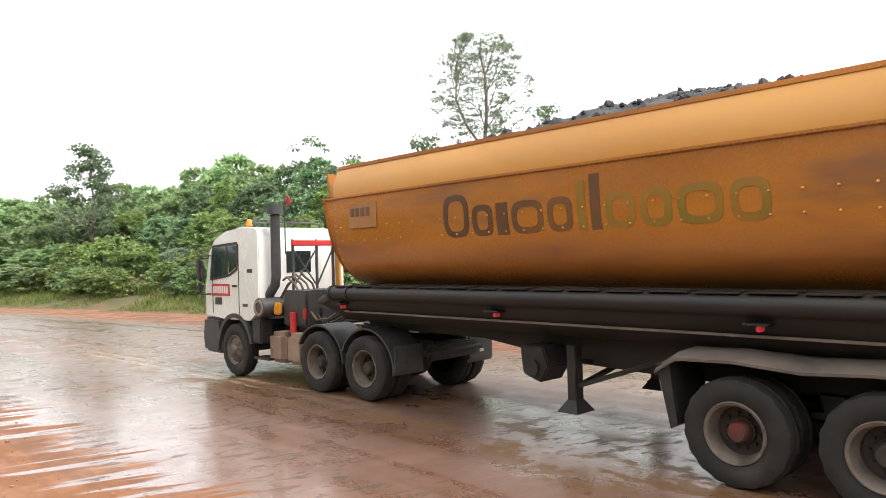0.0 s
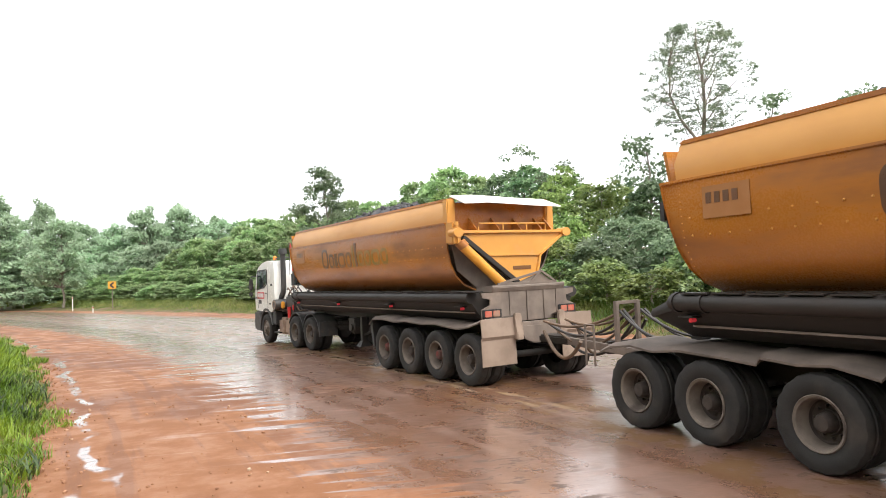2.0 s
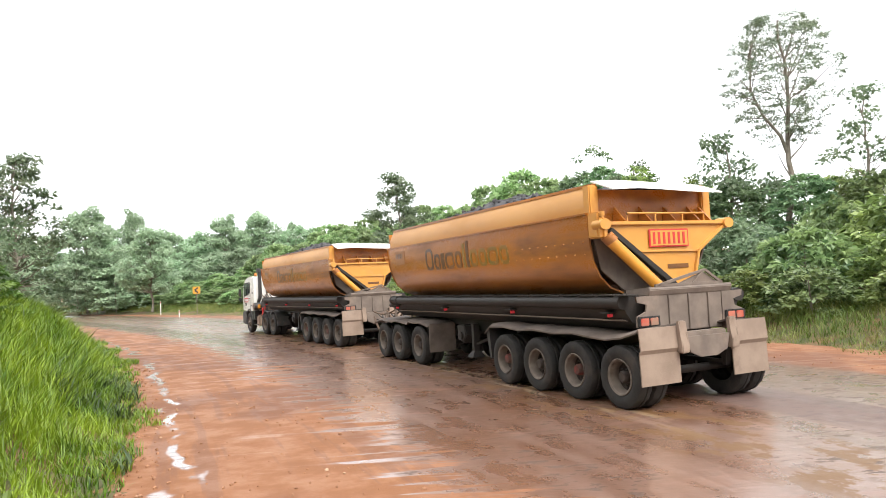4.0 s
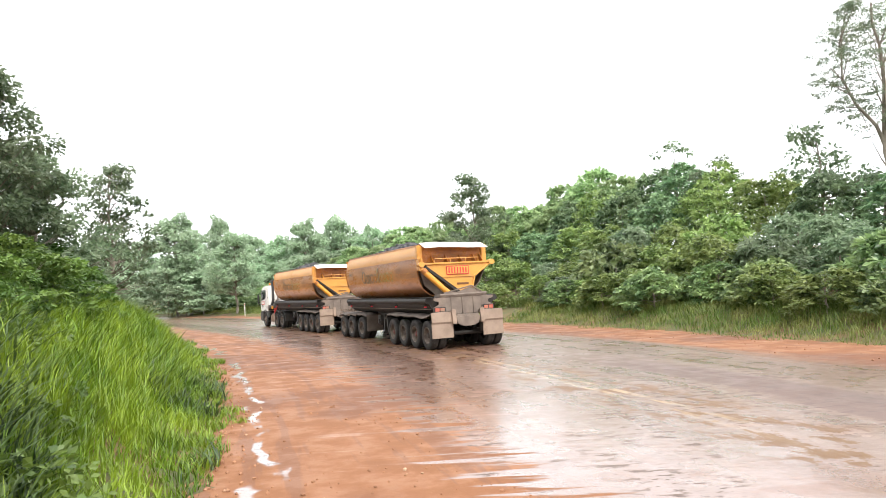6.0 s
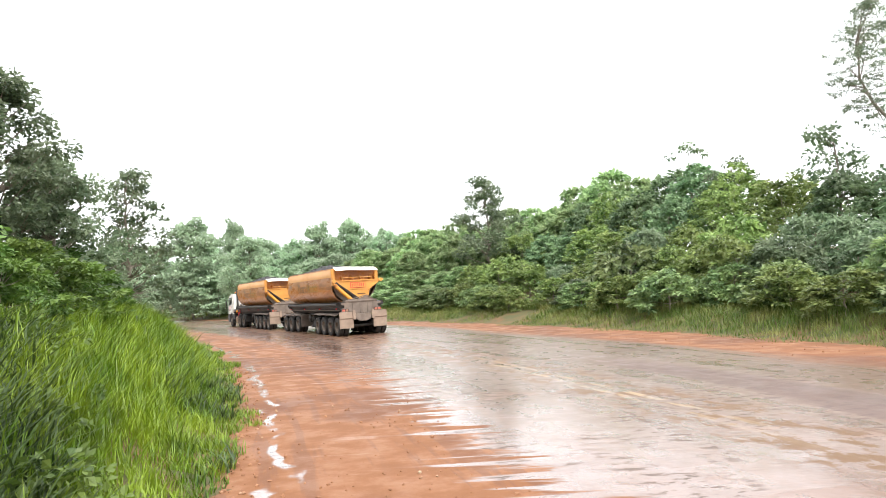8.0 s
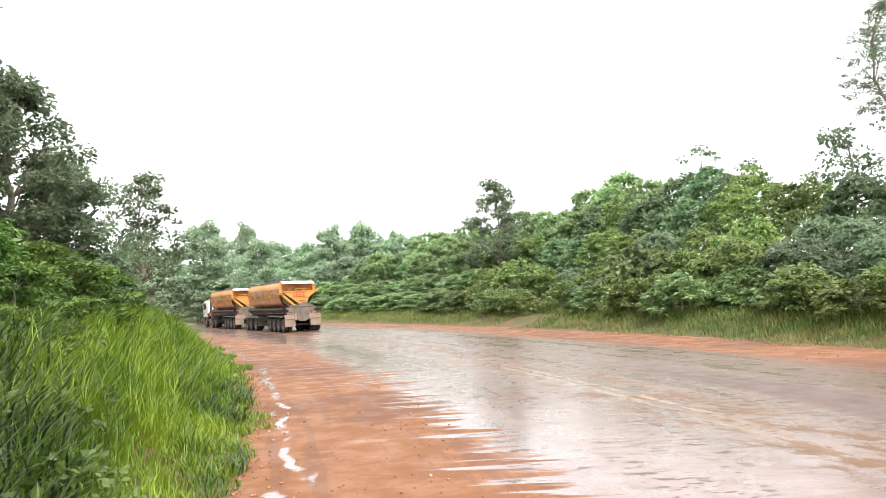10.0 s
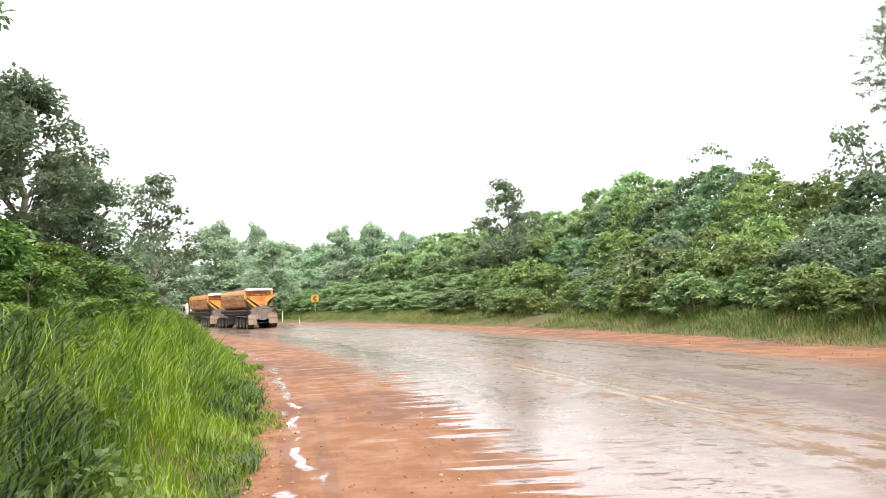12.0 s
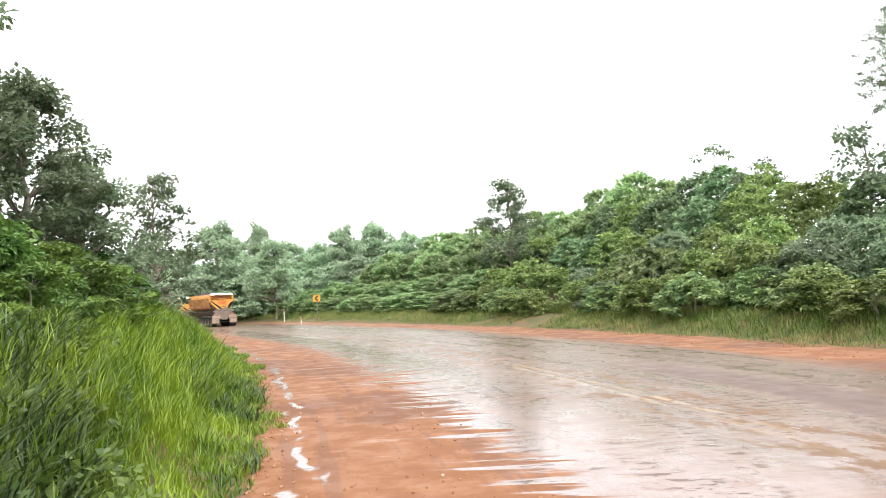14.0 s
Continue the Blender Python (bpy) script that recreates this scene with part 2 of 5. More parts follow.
WHITE = surface("white_cab_paint", (0.8, 0.79, 0.74), (0.76, 0.73, 0.67), 0.25, 0, 1.5, (0.6, 0.5, 0.38), (0.62, 0.9), 0.004, 12)
SLATE = surface("grey_plastic", (0.04, 0.04, 0.04), (0.06, 0.055, 0.05), 0.5, 0, 4, (0.12, 0.085, 0.06), (0.52, 0.8))
TANKM = surface("muddy_tank", (0.34, 0.24, 0.17), (0.25, 0.17, 0.12), 0.7, 0.1, 3, (0.14, 0.09, 0.065), (0.55, 0.75))
RED = surface("red_paint", (0.6, 0.035, 0.03), (0.48, 0.03, 0.03), 0.45)
WHITEBAR = surface("white_lettering", (0.75, 0.73, 0.7), (0.65, 0.62, 0.58), 0.5)
INK = surface("faded_dark_lettering", (0.1, 0.055, 0.036), (0.2, 0.085, 0.03), 0.3, 0, 0.8)
INKGREEN = surface("faded_green_lettering", (0.2, 0.15, 0.03), (0.34, 0.15, 0.024), 0.3, 0, 0.7)
PALE = surface("faded_sticker", (0.36, 0.155, 0.045), (0.32, 0.13, 0.03), 0.5, 0, 4)
COAL = surface("crushed_ore", (0.018, 0.018, 0.02), (0.06, 0.055, 0.055), 0.7, 0, 4, None, (0, 1), 0.5, 25)
YELLOW = surface("yellow_paint", (0.62, 0.27, 0.03), (0.52, 0.22, 0.025), 0.4)
LAMP_RED = glow("lit_red_lens", (0.55, 0.04, 0.05), 0.35)
LENS_RED = surface("red_reflector", (0.45, 0.07, 0.05), (0.5, 0.16, 0.1), 0.35, 0, 6, (0.3, 0.18, 0.12), (0.45, 0.6))
AMBER = surface("amber_lens", (0.85, 0.25, 0.02), (0.8, 0.2, 0.02), 0.2)
CANVAS = surface("pale_tarpaulin", (0.82, 0.8, 0.74), (0.78, 0.74, 0.66), 0.7)
HOSE = surface("rubber_hose", (0.03, 0.028, 0.027), (0.06, 0.05, 0.045), 0.5)
HOSE_TAN = surface("muddy_hose", (0.16, 0.1, 0.06), (0.1, 0.065, 0.045), 0.6)
BARK = surface("pale_bark", (0.3, 0.26, 0.21), (0.19, 0.155, 0.12), 0.9, 0, 3, (0.11, 0.1, 0.075), (0.5, 0.7), 0.5, 20)
SIGN_YELLOW = surface("sign_yellow", (0.62, 0.31, 0.03), (0.55, 0.27, 0.03), 0.5)
LEAF_BUSH = leaf_material("bush_leaves", (0.035, 0.08, 0.03), (0.21, 0.31, 0.12), (0.36, 0.45, 0.19), 0.4, 0.34)
LEAF_BRIGHT = leaf_material("bright_leaves", (0.04, 0.085, 0.022), (0.23, 0.33, 0.1), (0.38, 0.47, 0.16), 0.4, 0.34)
LEAF_DARK = leaf_material("dark_tree_leaves", (0.08, 0.135, 0.07), (0.19, 0.26, 0.14), (0.3, 0.36, 0.23), 0.5, 0.28)
# distance haze is mixed into the next four leaf colours
LEAF_FAR_HAZE = leaf_material("far_tree_leaves_hazed", (0.24, 0.34, 0.21), (0.4, 0.52, 0.34), (0.5, 0.61, 0.43), 0.5)
LEAF_AIRY_HAZE = leaf_material("airy_tree_leaves_hazed", (0.16, 0.23, 0.14), (0.25, 0.32, 0.2), (0.33, 0.39, 0.25), 0.55, 0.3)
LEAF_MIDWAY_HAZE = leaf_material("midway_leaves_hazed", (0.1, 0.19, 0.07), (0.32, 0.45, 0.2), (0.44, 0.55, 0.28), 0.48, 0.34)
LEAF_HILL_HAZE = leaf_material("hill_tree_leaves_hazed", (0.045, 0.105, 0.05), (0.21, 0.33, 0.16), (0.33, 0.45, 0.24), 0.42, 0.34)
LEAF_BANK = leaf_material("bank_shrub_leaves", (0.04, 0.095, 0.02), (0.11, 0.21, 0.04), (0.17, 0.27, 0.05), 0.34, 0.5)
GRASS = leaf_material("tall_grass", (0.015, 0.045, 0.004), (0.12, 0.22, 0.011), (0.28, 0.37, 0.03), 0.3, 0.42)
# dark green deepened by the shade between blades, held in the colour
GRASS_SHADED = leaf_material("shaded_grass", (0.005, 0.017, 0.004), (0.032, 0.075, 0.017), (0.11, 0.185, 0.055), 0.2, 0.6)
GRASS_VERGE = leaf_material("verge_grass", (0.04, 0.085, 0.012), (0.13, 0.19, 0.03), (0.25, 0.24, 0.07), 0.3, 0.6)
SOIL = surface("bank_soil", (0.1, 0.085, 0.03), (0.17, 0.085, 0.04), 0.95, 0, 0.5, (0.07, 0.07, 0.022), (0.4, 0.6), 0.5, 8)
STONE = surface("reddish_stone", (0.34, 0.17, 0.09), (0.2, 0.09, 0.045), 0.85, 0, 9, (0.42, 0.3, 0.2), (0.55, 0.65))
ROADM = road_material()


def glass_material():
    m, t, p, out = nodes_of("tinted_glass")
    p.inputs["Base Color"].default_value = (0.05, 0.07, 0.07, 1)
    p.inputs["Roughness"].default_value = 0.05
    p.inputs["Transmission Weight"].default_value = 0.5
    return m


GLASS = glass_material()


# ---- mesh helpers ----
def box(bm, x0, x1, y0, y1, z0, z1, bev=0.0, m=None):
    r = bmesh.ops.create_cube(bm, size=1)
    mat = Matrix.Translation(((x0 + x1) / 2, (y0 + y1) / 2, (z0 + z1) / 2)) @ Matrix.Diagonal((x1 - x0, y1 - y0, z1 - z0, 1))
    if m is not None:
        mat = m @ mat
    bmesh.ops.transform(bm, matrix=mat, verts=r["verts"])
    if bev:
        es = list({e for v in r["verts"] for e in v.link_edges})
        bmesh.ops.bevel(bm, geom=es, offset=bev, segments=2, affect="EDGES", clamp_overlap=True)


def rod(bm, a, b, r, r2=None, n=12):
    a, b = Vector(a), Vector(b)
    d = b - a
    m = Matrix.Translation((a + b) / 2) @ d.to_track_quat("Z", "Y").to_matrix().to_4x4()
    bmesh.ops.create_cone(bm, cap_ends=True, segments=n, radius1=r, radius2=r if r2 is None else r2, depth=d.length, matrix=m)


def bar(bm, a, b, w, h):
    """A square bar from a to b."""
    a, b = Vector(a), Vector(b)
    d = b - a
    m = Matrix.Translation((a + b) / 2) @ d.to_track_quat("Y", "Z").to_matrix().to_4x4()
    box(bm, -w / 2, w / 2, -d.length / 2, d.length / 2, -h / 2, h / 2, min(w, h) * 0.12, m)


def loft(bm, rings, caps=True, closed=True):
    vs = [[bm.verts.new(p) for p in ring] for ring in rings]
    n = len(vs[0])
    for a, b in zip(vs, vs[1:]):
        for i in range(n if closed else n - 1):
            bm.faces.new((a[i], a[(i + 1) % n], b[(i + 1) % n], b[i]))
    if caps and closed:
        bm.faces.new(vs[0][::-1])
        bm.faces.new(vs[-1])


def prism(bm, poly, x0, x1, bev=0.0):
    """A side outline of (y, z) pushed from x0 to x1."""
    k = len(bm.verts)
    loft(bm, [[(x0, y, z) for y, z in poly], [(x1, y, z) for y, z in poly]])
    if bev:
        bm.verts.ensure_lookup_table()
        vs = set(bm.verts[k:])
        es = [e for e in bm.edges if e.verts[0] in vs and e.calc_length() > bev * 2.2]
        bmesh.ops.bevel(bm, geom=es, offset=bev, segments=2, affect="EDGES", clamp_overlap=True)


def plate(bm, section, y0, y1, thick):
    """A bent plate: a line of (x, z) with a thickness, from y0 to y1."""
    pts = [Vector((x, 0, z)) for x, z in section]
    off = []
    for i, p in enumerate(pts):
        d = (pts[min(i + 1, len(pts) - 1)] - pts[max(i - 1, 0)]).normalized()
        off.append(p + Vector((d.z, 0, -d.x)) * thick)
    ring = pts + off[::-1]
    loft(bm, [[(p.x, y0, p.z) for p in ring], [(p.x, y1, p.z) for p in ring]])


def tube(bm, pts, r, n=8):
    pts = [Vector(p) for p in pts]
    rings = []
    for i, p in enumerate(pts):
        d = (pts[min(i + 1, len(pts) - 1)] - pts[max(i - 1, 0)]).normalized()
        u = d.cross(Vector((0.3, 0.2, 0.93))).normalized()
        w = d.cross(u)
        rr = r[i] if isinstance(r, (list, tuple)) else r
        rings.append([p + u * math.cos(2 * math.pi * k / n) * rr + w * math.sin(2 * math.pi * k / n) * rr for k in range(n)])
    loft(bm, rings)


def sag(a, b, drop, n=9):
    a, b = Vector(a), Vector(b)
    return [a.lerp(b, i / (n - 1)) - Vector((0, 0, drop * 4 * (i / (n - 1)) * (1 - i / (n - 1)))) for i in range(n)]


def lathe(bm, prof, n=32, lug=None):
    """Turn (x, r) round the x axis; lug: rings whose radius alternates."""
    rings = []
    for j, (x, r) in enumerate(prof):
        ring = []
        for k in range(n):
            a = 2 * math.pi * k / n
            rr = r - (0.011 if lug and j in lug and (k // 2) % 2 else 0)
            ring.append((x, rr * math.cos(a), rr * math.sin(a)))
        rings.append(ring)
    loft(bm, rings, caps=False)


def finish(bm, name, mat, smooth=40):
    bmesh.ops.recalc_face_normals(bm, faces=bm.faces)
    me = bpy.data.meshes.new(name)
    bm.to_mesh(me)
    bm.free()
    me.materials.append(mat)
    if smooth:
        me.shade_smooth()
        me.set_sharp_from_angle(angle=radians(smooth))
    return me


def part(name, bm, material, parent, label="", at=None, smooth=40):
    ob = new(name, finish(bm, name, material, smooth))
    ob.parent = parent
    if at is not None:
        ob.matrix_basis = at
    if label:
        ob["label"] = label
    return ob


def thing(name, label, category, group="", kind=""):
    e = new(name)
    return tagged(e, label, category, group, kind)


# ---- the lane that the road train follows ----
HEADS = [(-60, 26), (-40, 32.54), (-20, 39.17), (-10, 42.48), (0, 45.8), (10, 48.95), (20, 52.69), (32, 57.62), (46, 59.53), (62, 61.68), (80, 64.38), (100, 67.38), (170, 76)]
STEP = 0.5
LS = np.arange(-60, 170, STEP)
LH = np.radians(np.interp(LS, [a for a, b in HEADS], [b for a, b in HEADS]))
LX, LY = np.cumsum(-np.sin(LH) * STEP), np.cumsum(np.cos(LH) * STEP)
zero = int(np.searchsorted(LS, 0))
LX, LY = LX - LX[zero] - 4.542, LY - LY[zero] + 14.761


def lane(s, n=0.0):
    """The place s metres along the lane's line and n metres to its right."""
    x, y, h = np.interp(s, LS, LX), np.interp(s, LS, LY), np.interp(s, LS, LH)
    return x + np.cos(h) * n, y + np.sin(h) * n


def to_lane(xs, ys):
    """Along and across the lane for arrays of places."""
    k = slice(None, None, 4)
    d = (xs[:, None] - LX[None, k]) ** 2 + (ys[:, None] - LY[None, k]) ** 2
    i = d.argmin(1)
    px, py, h = LX[k][i], LY[k][i], LH[k][i]
    return LS[k][i] + (ys - py) * np.cos(h) - (xs - px) * np.sin(h), (xs - px) * np.cos(h) + (ys - py) * np.sin(h)


def step(a, b, v):
    u = np.clip((v - a) / (b - a), 0, 1)
    return u * u * (3 - 2 * u)


def height(s, n, far=True):
    """The lie of the land."""
    left = step(-8.0, -11.3, n) * 1.72 * step(-12.5, -8, s) + step(-13, -40, n) * 1.2 * step(-7, 0, s)
    right = step(9.8, 14.2, n) * 0.75 + step(13, 38, n) * 3.0 * (0.45 + 0.55 * step(-5, 12, s)) + step(38, 200, n) * 4
    under = -0.04 * step(-9.5, -8.5, n) * step(10.4, 9.6, n)
    return left + right + under


def quick_mesh(name, verts, faces, mat):
    me = bpy.data.meshes.new(name)
    me.from_pydata(verts.tolist() if hasattr(verts, "tolist") else verts, [], faces.tolist() if hasattr(faces, "tolist") else faces)
    me.materials.append(mat)
    return me


# ---- ground and road ----
def build_ground():
    g = np.sinh(np.linspace(-6.2, 6.2, 190)) / math.sinh(6.2) * 3000
    gx, gy = np.meshgrid(g - 8, g + 18)
    s, n = to_lane(gx.ravel(), gy.ravel())
    z = height(s, n)
    z = np.where(np.hypot(gx.ravel(), gy.ravel()) > 220, 2.0, z)
    bump = np.array([noise.noise(Vector((x * 0.15, y * 0.15, 0))) for x, y in zip(gx.ravel(), gy.ravel())]) * 0.25
    z = z + np.where((n > 11) | (n < -11), bump, 0)
    k = len(g)
    idx = np.arange(k * k).reshape(k, k)
    f = np.stack([idx[:-1, :-1], idx[:-1, 1:], idx[1:, 1:], idx[1:, :-1]], -1).reshape(-1, 4)
    me = quick_mesh("ground", np.stack([gx.ravel(), gy.ravel(), z], 1), f, SOIL)
    me.shade_smooth()
    tagged(new("ground", me), "overgrown red soil rising into green banks", "ground", kind="structure")


def build_road():
    ss = np.arange(-58, 168, 1.0)
    cols = np.linspace(0, 1, 26)
    V, UV = [], []
    for s in ss:
        nl = -8.6 - 9.0 * float(step(-3, -12, s))
        for c in cols:
            n = nl + (10.4 - nl) * c
            x, y = lane(s, n)
            wob = 0.012 * noise.noise(Vector((x * 0.5, y * 0.5, 0)))
            V.append((x, y, 0.004 + wob * (1 if n < -4 or n > 6.5 else 0.3)))
            UV.append((n, s))
    k = len(cols)
    F = [(i * k + j, i * k + j + 1, (i + 1) * k + j + 1, (i + 1) * k + j) for i in range(len(ss) - 1) for j in range(k - 1)]
    me = quick_mesh("road", V, F, ROADM)
    lay = me.uv_layers.new(name="lane")
    for l in me.loops:
        lay.data[l.index].uv = UV[l.vertex_index]
    me.shade_smooth()
    tagged(new("road", me), "rain-wet muddy laterite haul road with worn centre line", "road", kind="structure")


def build_stones():
    """Loose stones and clods on the shoulders."""
    rng = np.random.default_rng(91)
    bm = bmesh.new()
    bmesh.ops.create_icosphere(bm, subdivisions=1, radius=1)
    base = np.array([v.co[:] for v in bm.verts])
    face = np.array([[v.index for v in f.verts] for f in bm.faces])
    bm.free()
    V, F = [], []
    for k in range(2600):
        s = -14 + 60 * rng.uniform() ** 1.8
        n = rng.uniform(-8.2, -4.2) if rng.uniform() < 0.8 else rng.uniform(6.5, 9.3)
        if k < 700:
            n = -7.9 + rng.normal() * 0.35
            s = rng.uniform(-9, 14)
        r = rng.uniform(0.008, 0.022) * (1.6 if rng.uniform() < 0.12 else 1) * (1.7 if k < 700 else 1)
        x, y = lane(s, n)
        p = base * r * rng.uniform(0.6, 1.2, 3) * rng.uniform(0.8, 1.2, (len(base), 1)) + np.array([x, y, r * 0.35])
        F.append(face + len(V) * len(base))
        V.append(p)
    me = quick_mesh("loose_stones", np.concatenate(V), np.concatenate(F), STONE)
    tagged(new("loose_stones", me), "loose reddish stones and clods on the shoulder", "stones", kind="stuff")


# ---- plants ----
def blades(name, xs, ys, zs, hs, mat, width, label, lean=0.35, seed=1):
    rng = np.random.default_rng(seed)
    k = len(xs)
    a = rng.uniform(0, 2 * np.pi, k)
    bend = rng.uniform(0.1, 1.0, k) * lean * hs
    w = width * rng.uniform(0.6, 1.3, k)
    dx, dy = np.cos(a), np.sin(a)
    V = np.zeros((k, 7, 3))
    for j, (u, ww) in enumerate(((0, 0.7), (0.45, 1.0), (0.8, 0.6))):
        cx, cy, cz = xs + dx * bend * u * u, ys + dy * bend * u * u, zs + hs * (u - 0.18 * u * u * lean * 2)
        V[:, 2 * j] = np.stack([cx - dy * w * ww / 2, cy + dx * w * ww / 2, cz], 1)
        V[:, 2 * j + 1] = np.stack([cx + dy * w * ww / 2, cy - dx * w * ww / 2, cz], 1)
    V[:, 6] = np.stack([xs + dx * bend * 1.15, ys + dy * bend * 1.15, zs + hs * (1 - 0.36 * lean)], 1)
    base = np.arange(k) * 7
    quads = np.concatenate([np.stack([base, base + 1, base + 3, base + 2], 1), np.stack([base + 2, base + 3, base + 5, base + 4], 1)]).tolist()
    tris = np.stack([base + 4, base + 5, base + 6], 1).tolist()
    me = quick_mesh(name, V.reshape(-1, 3), quads + tris, mat)
    me.shade_smooth()
    tagged(new(name, me), label, "grass", kind="stuff")


def scatter(k, s0, s1, n0, n1, seed, near=0.0):
    rng = np.random.default_rng(seed)
    u = rng.uniform(0, 1, k)
    s = s0 + (s1 - s0) * (u ** (1 + near))
    n = rng.uniform(n0, n1, k)
    x, y = lane(s, n)
    return s, n, x, y


def build_grass():
    s, n, x, y = scatter(135000, -11.5, 75, -14.5, -7.3, 3, 1.3)
    edge = -7.75 + 0.9 * np.array([noise.noise(Vector((a * 0.3, 7, 0))) + 0.7 * noise.noise(Vector((a * 1.3, b * 1.3, 2))) for a, b in zip(s, n)])
    keep = n < edge
    s, n, x, y = s[keep], n[keep], x[keep], y[keep]
    rng = np.random.default_rng(5)
    h = (0.28 + 0.75 * step(0, 2.0, edge[keep] - n)) * rng.uniform(0.65, 1.15, len(s))
    dist = np.hypot(x, y)
    clump = np.array([noise.noise(Vector((a * 0.9, b * 0.9, 5))) + 0.6 * noise.noise(Vector((a * 2.6, b * 2.6, 6))) for a, b in zip(x, y)])
    h = h * (1 + 0.5 * clump)
    deep = step(0.3, -0.4, n + 8.6 + 0.27 * (s + 8.5)) * step(16, 4, s)
    some = (np.random.default_rng(2).uniform(0, 1, len(s)) > deep * 0.93) & (clump > -0.45) | (np.random.default_rng(4).uniform(0, 1, len(s)) < 0.4)
    s, n, x, y, h, dist = s[some], n[some], x[some], y[some], h[some], dist[some]
    blades("tall_grass", x, y, height(s, n) - 0.03, h, GRASS, 0.011 + 0.0007 * dist, "tall bright green grass on the roadside bank", 0.7, 6)
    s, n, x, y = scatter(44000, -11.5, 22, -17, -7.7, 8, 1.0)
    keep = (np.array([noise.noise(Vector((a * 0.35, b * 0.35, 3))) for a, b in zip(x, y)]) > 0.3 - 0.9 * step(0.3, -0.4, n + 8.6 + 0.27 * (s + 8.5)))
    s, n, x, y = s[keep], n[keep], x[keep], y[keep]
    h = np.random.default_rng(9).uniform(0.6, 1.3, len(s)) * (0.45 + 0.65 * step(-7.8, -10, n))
    blades("reed_grass", x, y, height(s, n) - 0.03, h, GRASS_SHADED, 0.03, "broad-bladed dark green grass on the bank, shade put into its colour", 0.95, 10)
    # broad-leaved weeds among the dark grass
    rng = np.random.default_rng(17)
    s, n, x, y = scatter(130, -9.5, 6, -12.5, -8.4, 18, 0.3)
    keep = n + 8.1 + 0.27 * (s + 8.5) < 0
    g = height(s, n)
    spots = [(a, b, c + rng.uniform(0.35, 0.75), rng.uniform(0.18, 0.34)) for a, b, c in zip(x[keep], y[keep], g[keep])]
    me = crown_mesh("broad_leaved_weeds", spots, LEAF_BANK, 0.13, 520, rng, 0.3, 0.36)
    tagged(new("broad_leaved_weeds", me), "dark broad-leaved weeds among the bank grass", "weeds", kind="stuff")
    s, n, x, y = scatter(150000, -34, 130, 8.9, 16.0, 12, 0.5)
    keep = (n > 9.6 + 0.4 * np.sin(s * 0.7) + 0.3 * np.sin(s * 1.9)) & ((np.abs(s - 27.5) > 1.6) | (n > 13))
    s, n, x, y = s[keep], n[keep], x[keep], y[keep]
    h = np.random.default_rng(13).uniform(0.25, 0.68, len(s)) * (0.35 + 0.8 * step(9.5, 12, n))
    blades("verge_grass", x, y, height(s, n) - 0.03, h, GRASS_VERGE, 0.021, "dry yellow-green grass along the far verge", 0.9, 14)


def leaves(centres, dirs, size, rng, droop=0.4, slim=0.42):
    """Folded leaves at centres, pointing along dirs."""
    k = len(centres)
    d = dirs + rng.normal(0, 0.45, (k, 3))
    d[:, 2] -= droop
    d /= np.linalg.norm(d, axis=1)[:, None] + 1e-6
    side = np.cross(d, rng.normal(0, 0.5, (k, 3)) + np.array([0, 0, 1.0]))
    side /= np.linalg.norm(side, axis=1)[:, None] + 1e-6
    up = np.cross(side, d)
    L = size * rng.uniform(0.6, 1.25, k)[:, None]
    V = np.zeros((k, 4, 3))
    V[:, 0] = centres
    V[:, 1] = centres + d * L * 0.5 + side * L * slim + up * L * 0.1
    V[:, 2] = centres + d * L
    V[:, 3] = centres + d * L * 0.5 - side * L * slim + up * L * 0.1
    b = np.arange(k) * 4
    F = np.concatenate([np.stack([b, b + 1, b + 2], 1), np.stack([b, b + 2, b + 3], 1)])
    return V.reshape(-1, 3), F


def crown_mesh(name, clumps, mat, size, per, rng, droop=0.4, slim=0.42):
    """clumps: rows of x, y, z, radius. Leaves sit on the upper shell of every clump."""
    C, D = [], []
    for x, y, z, r in clumps:
        k = max(6, int(per * r * r))
        d = rng.normal(0, 1, (k, 3))
        d[:, 2] = np.abs(d[:, 2]) * 0.9 - 0.3
        d /= np.linalg.norm(d, axis=1)[:, None]
        C.append(np.array([x, y, z]) + d * r * rng.uniform(0.55, 1.0, (k, 1)) * np.array([1, 1, 0.7]))
        D.append(d)
    V, F = leaves(np.concatenate(C), np.concatenate(D), size, rng, droop, slim)
    return quick_mesh(name, V, F, mat)


def limbs(bm, base, top, r, tips, rng):
    """A tapered trunk and limbs to the tips."""
    base, top = Vector(base), Vector(top)
    k = 13
    line = [base.lerp(top, i / (k - 1)) + Vector((rng.normal(0, 0.02), rng.normal(0, 0.02), 0)) * (top - base).length * 0.4 * min(1, i) for i in range(k)]
    tube(bm, line, [r * (1 - 0.75 * i / (k - 1)) for i in range(k)], 8)
    for tip in tips:
        tip = Vector(tip)
        u = min(0.92, max(0.25, (tip.z - base.z) / (top.z - base.z) - 0.1))
        i = int(u * (k - 1))
        a = line[i]
        mid = a.lerp(tip, 0.5) + Vector((0, 0, -0.06 * (tip - a).length))
        tube(bm, [a, mid, tip], [r * (1 - 0.75 * u) * 0.45, r * 0.16, r * 0.05], 5)


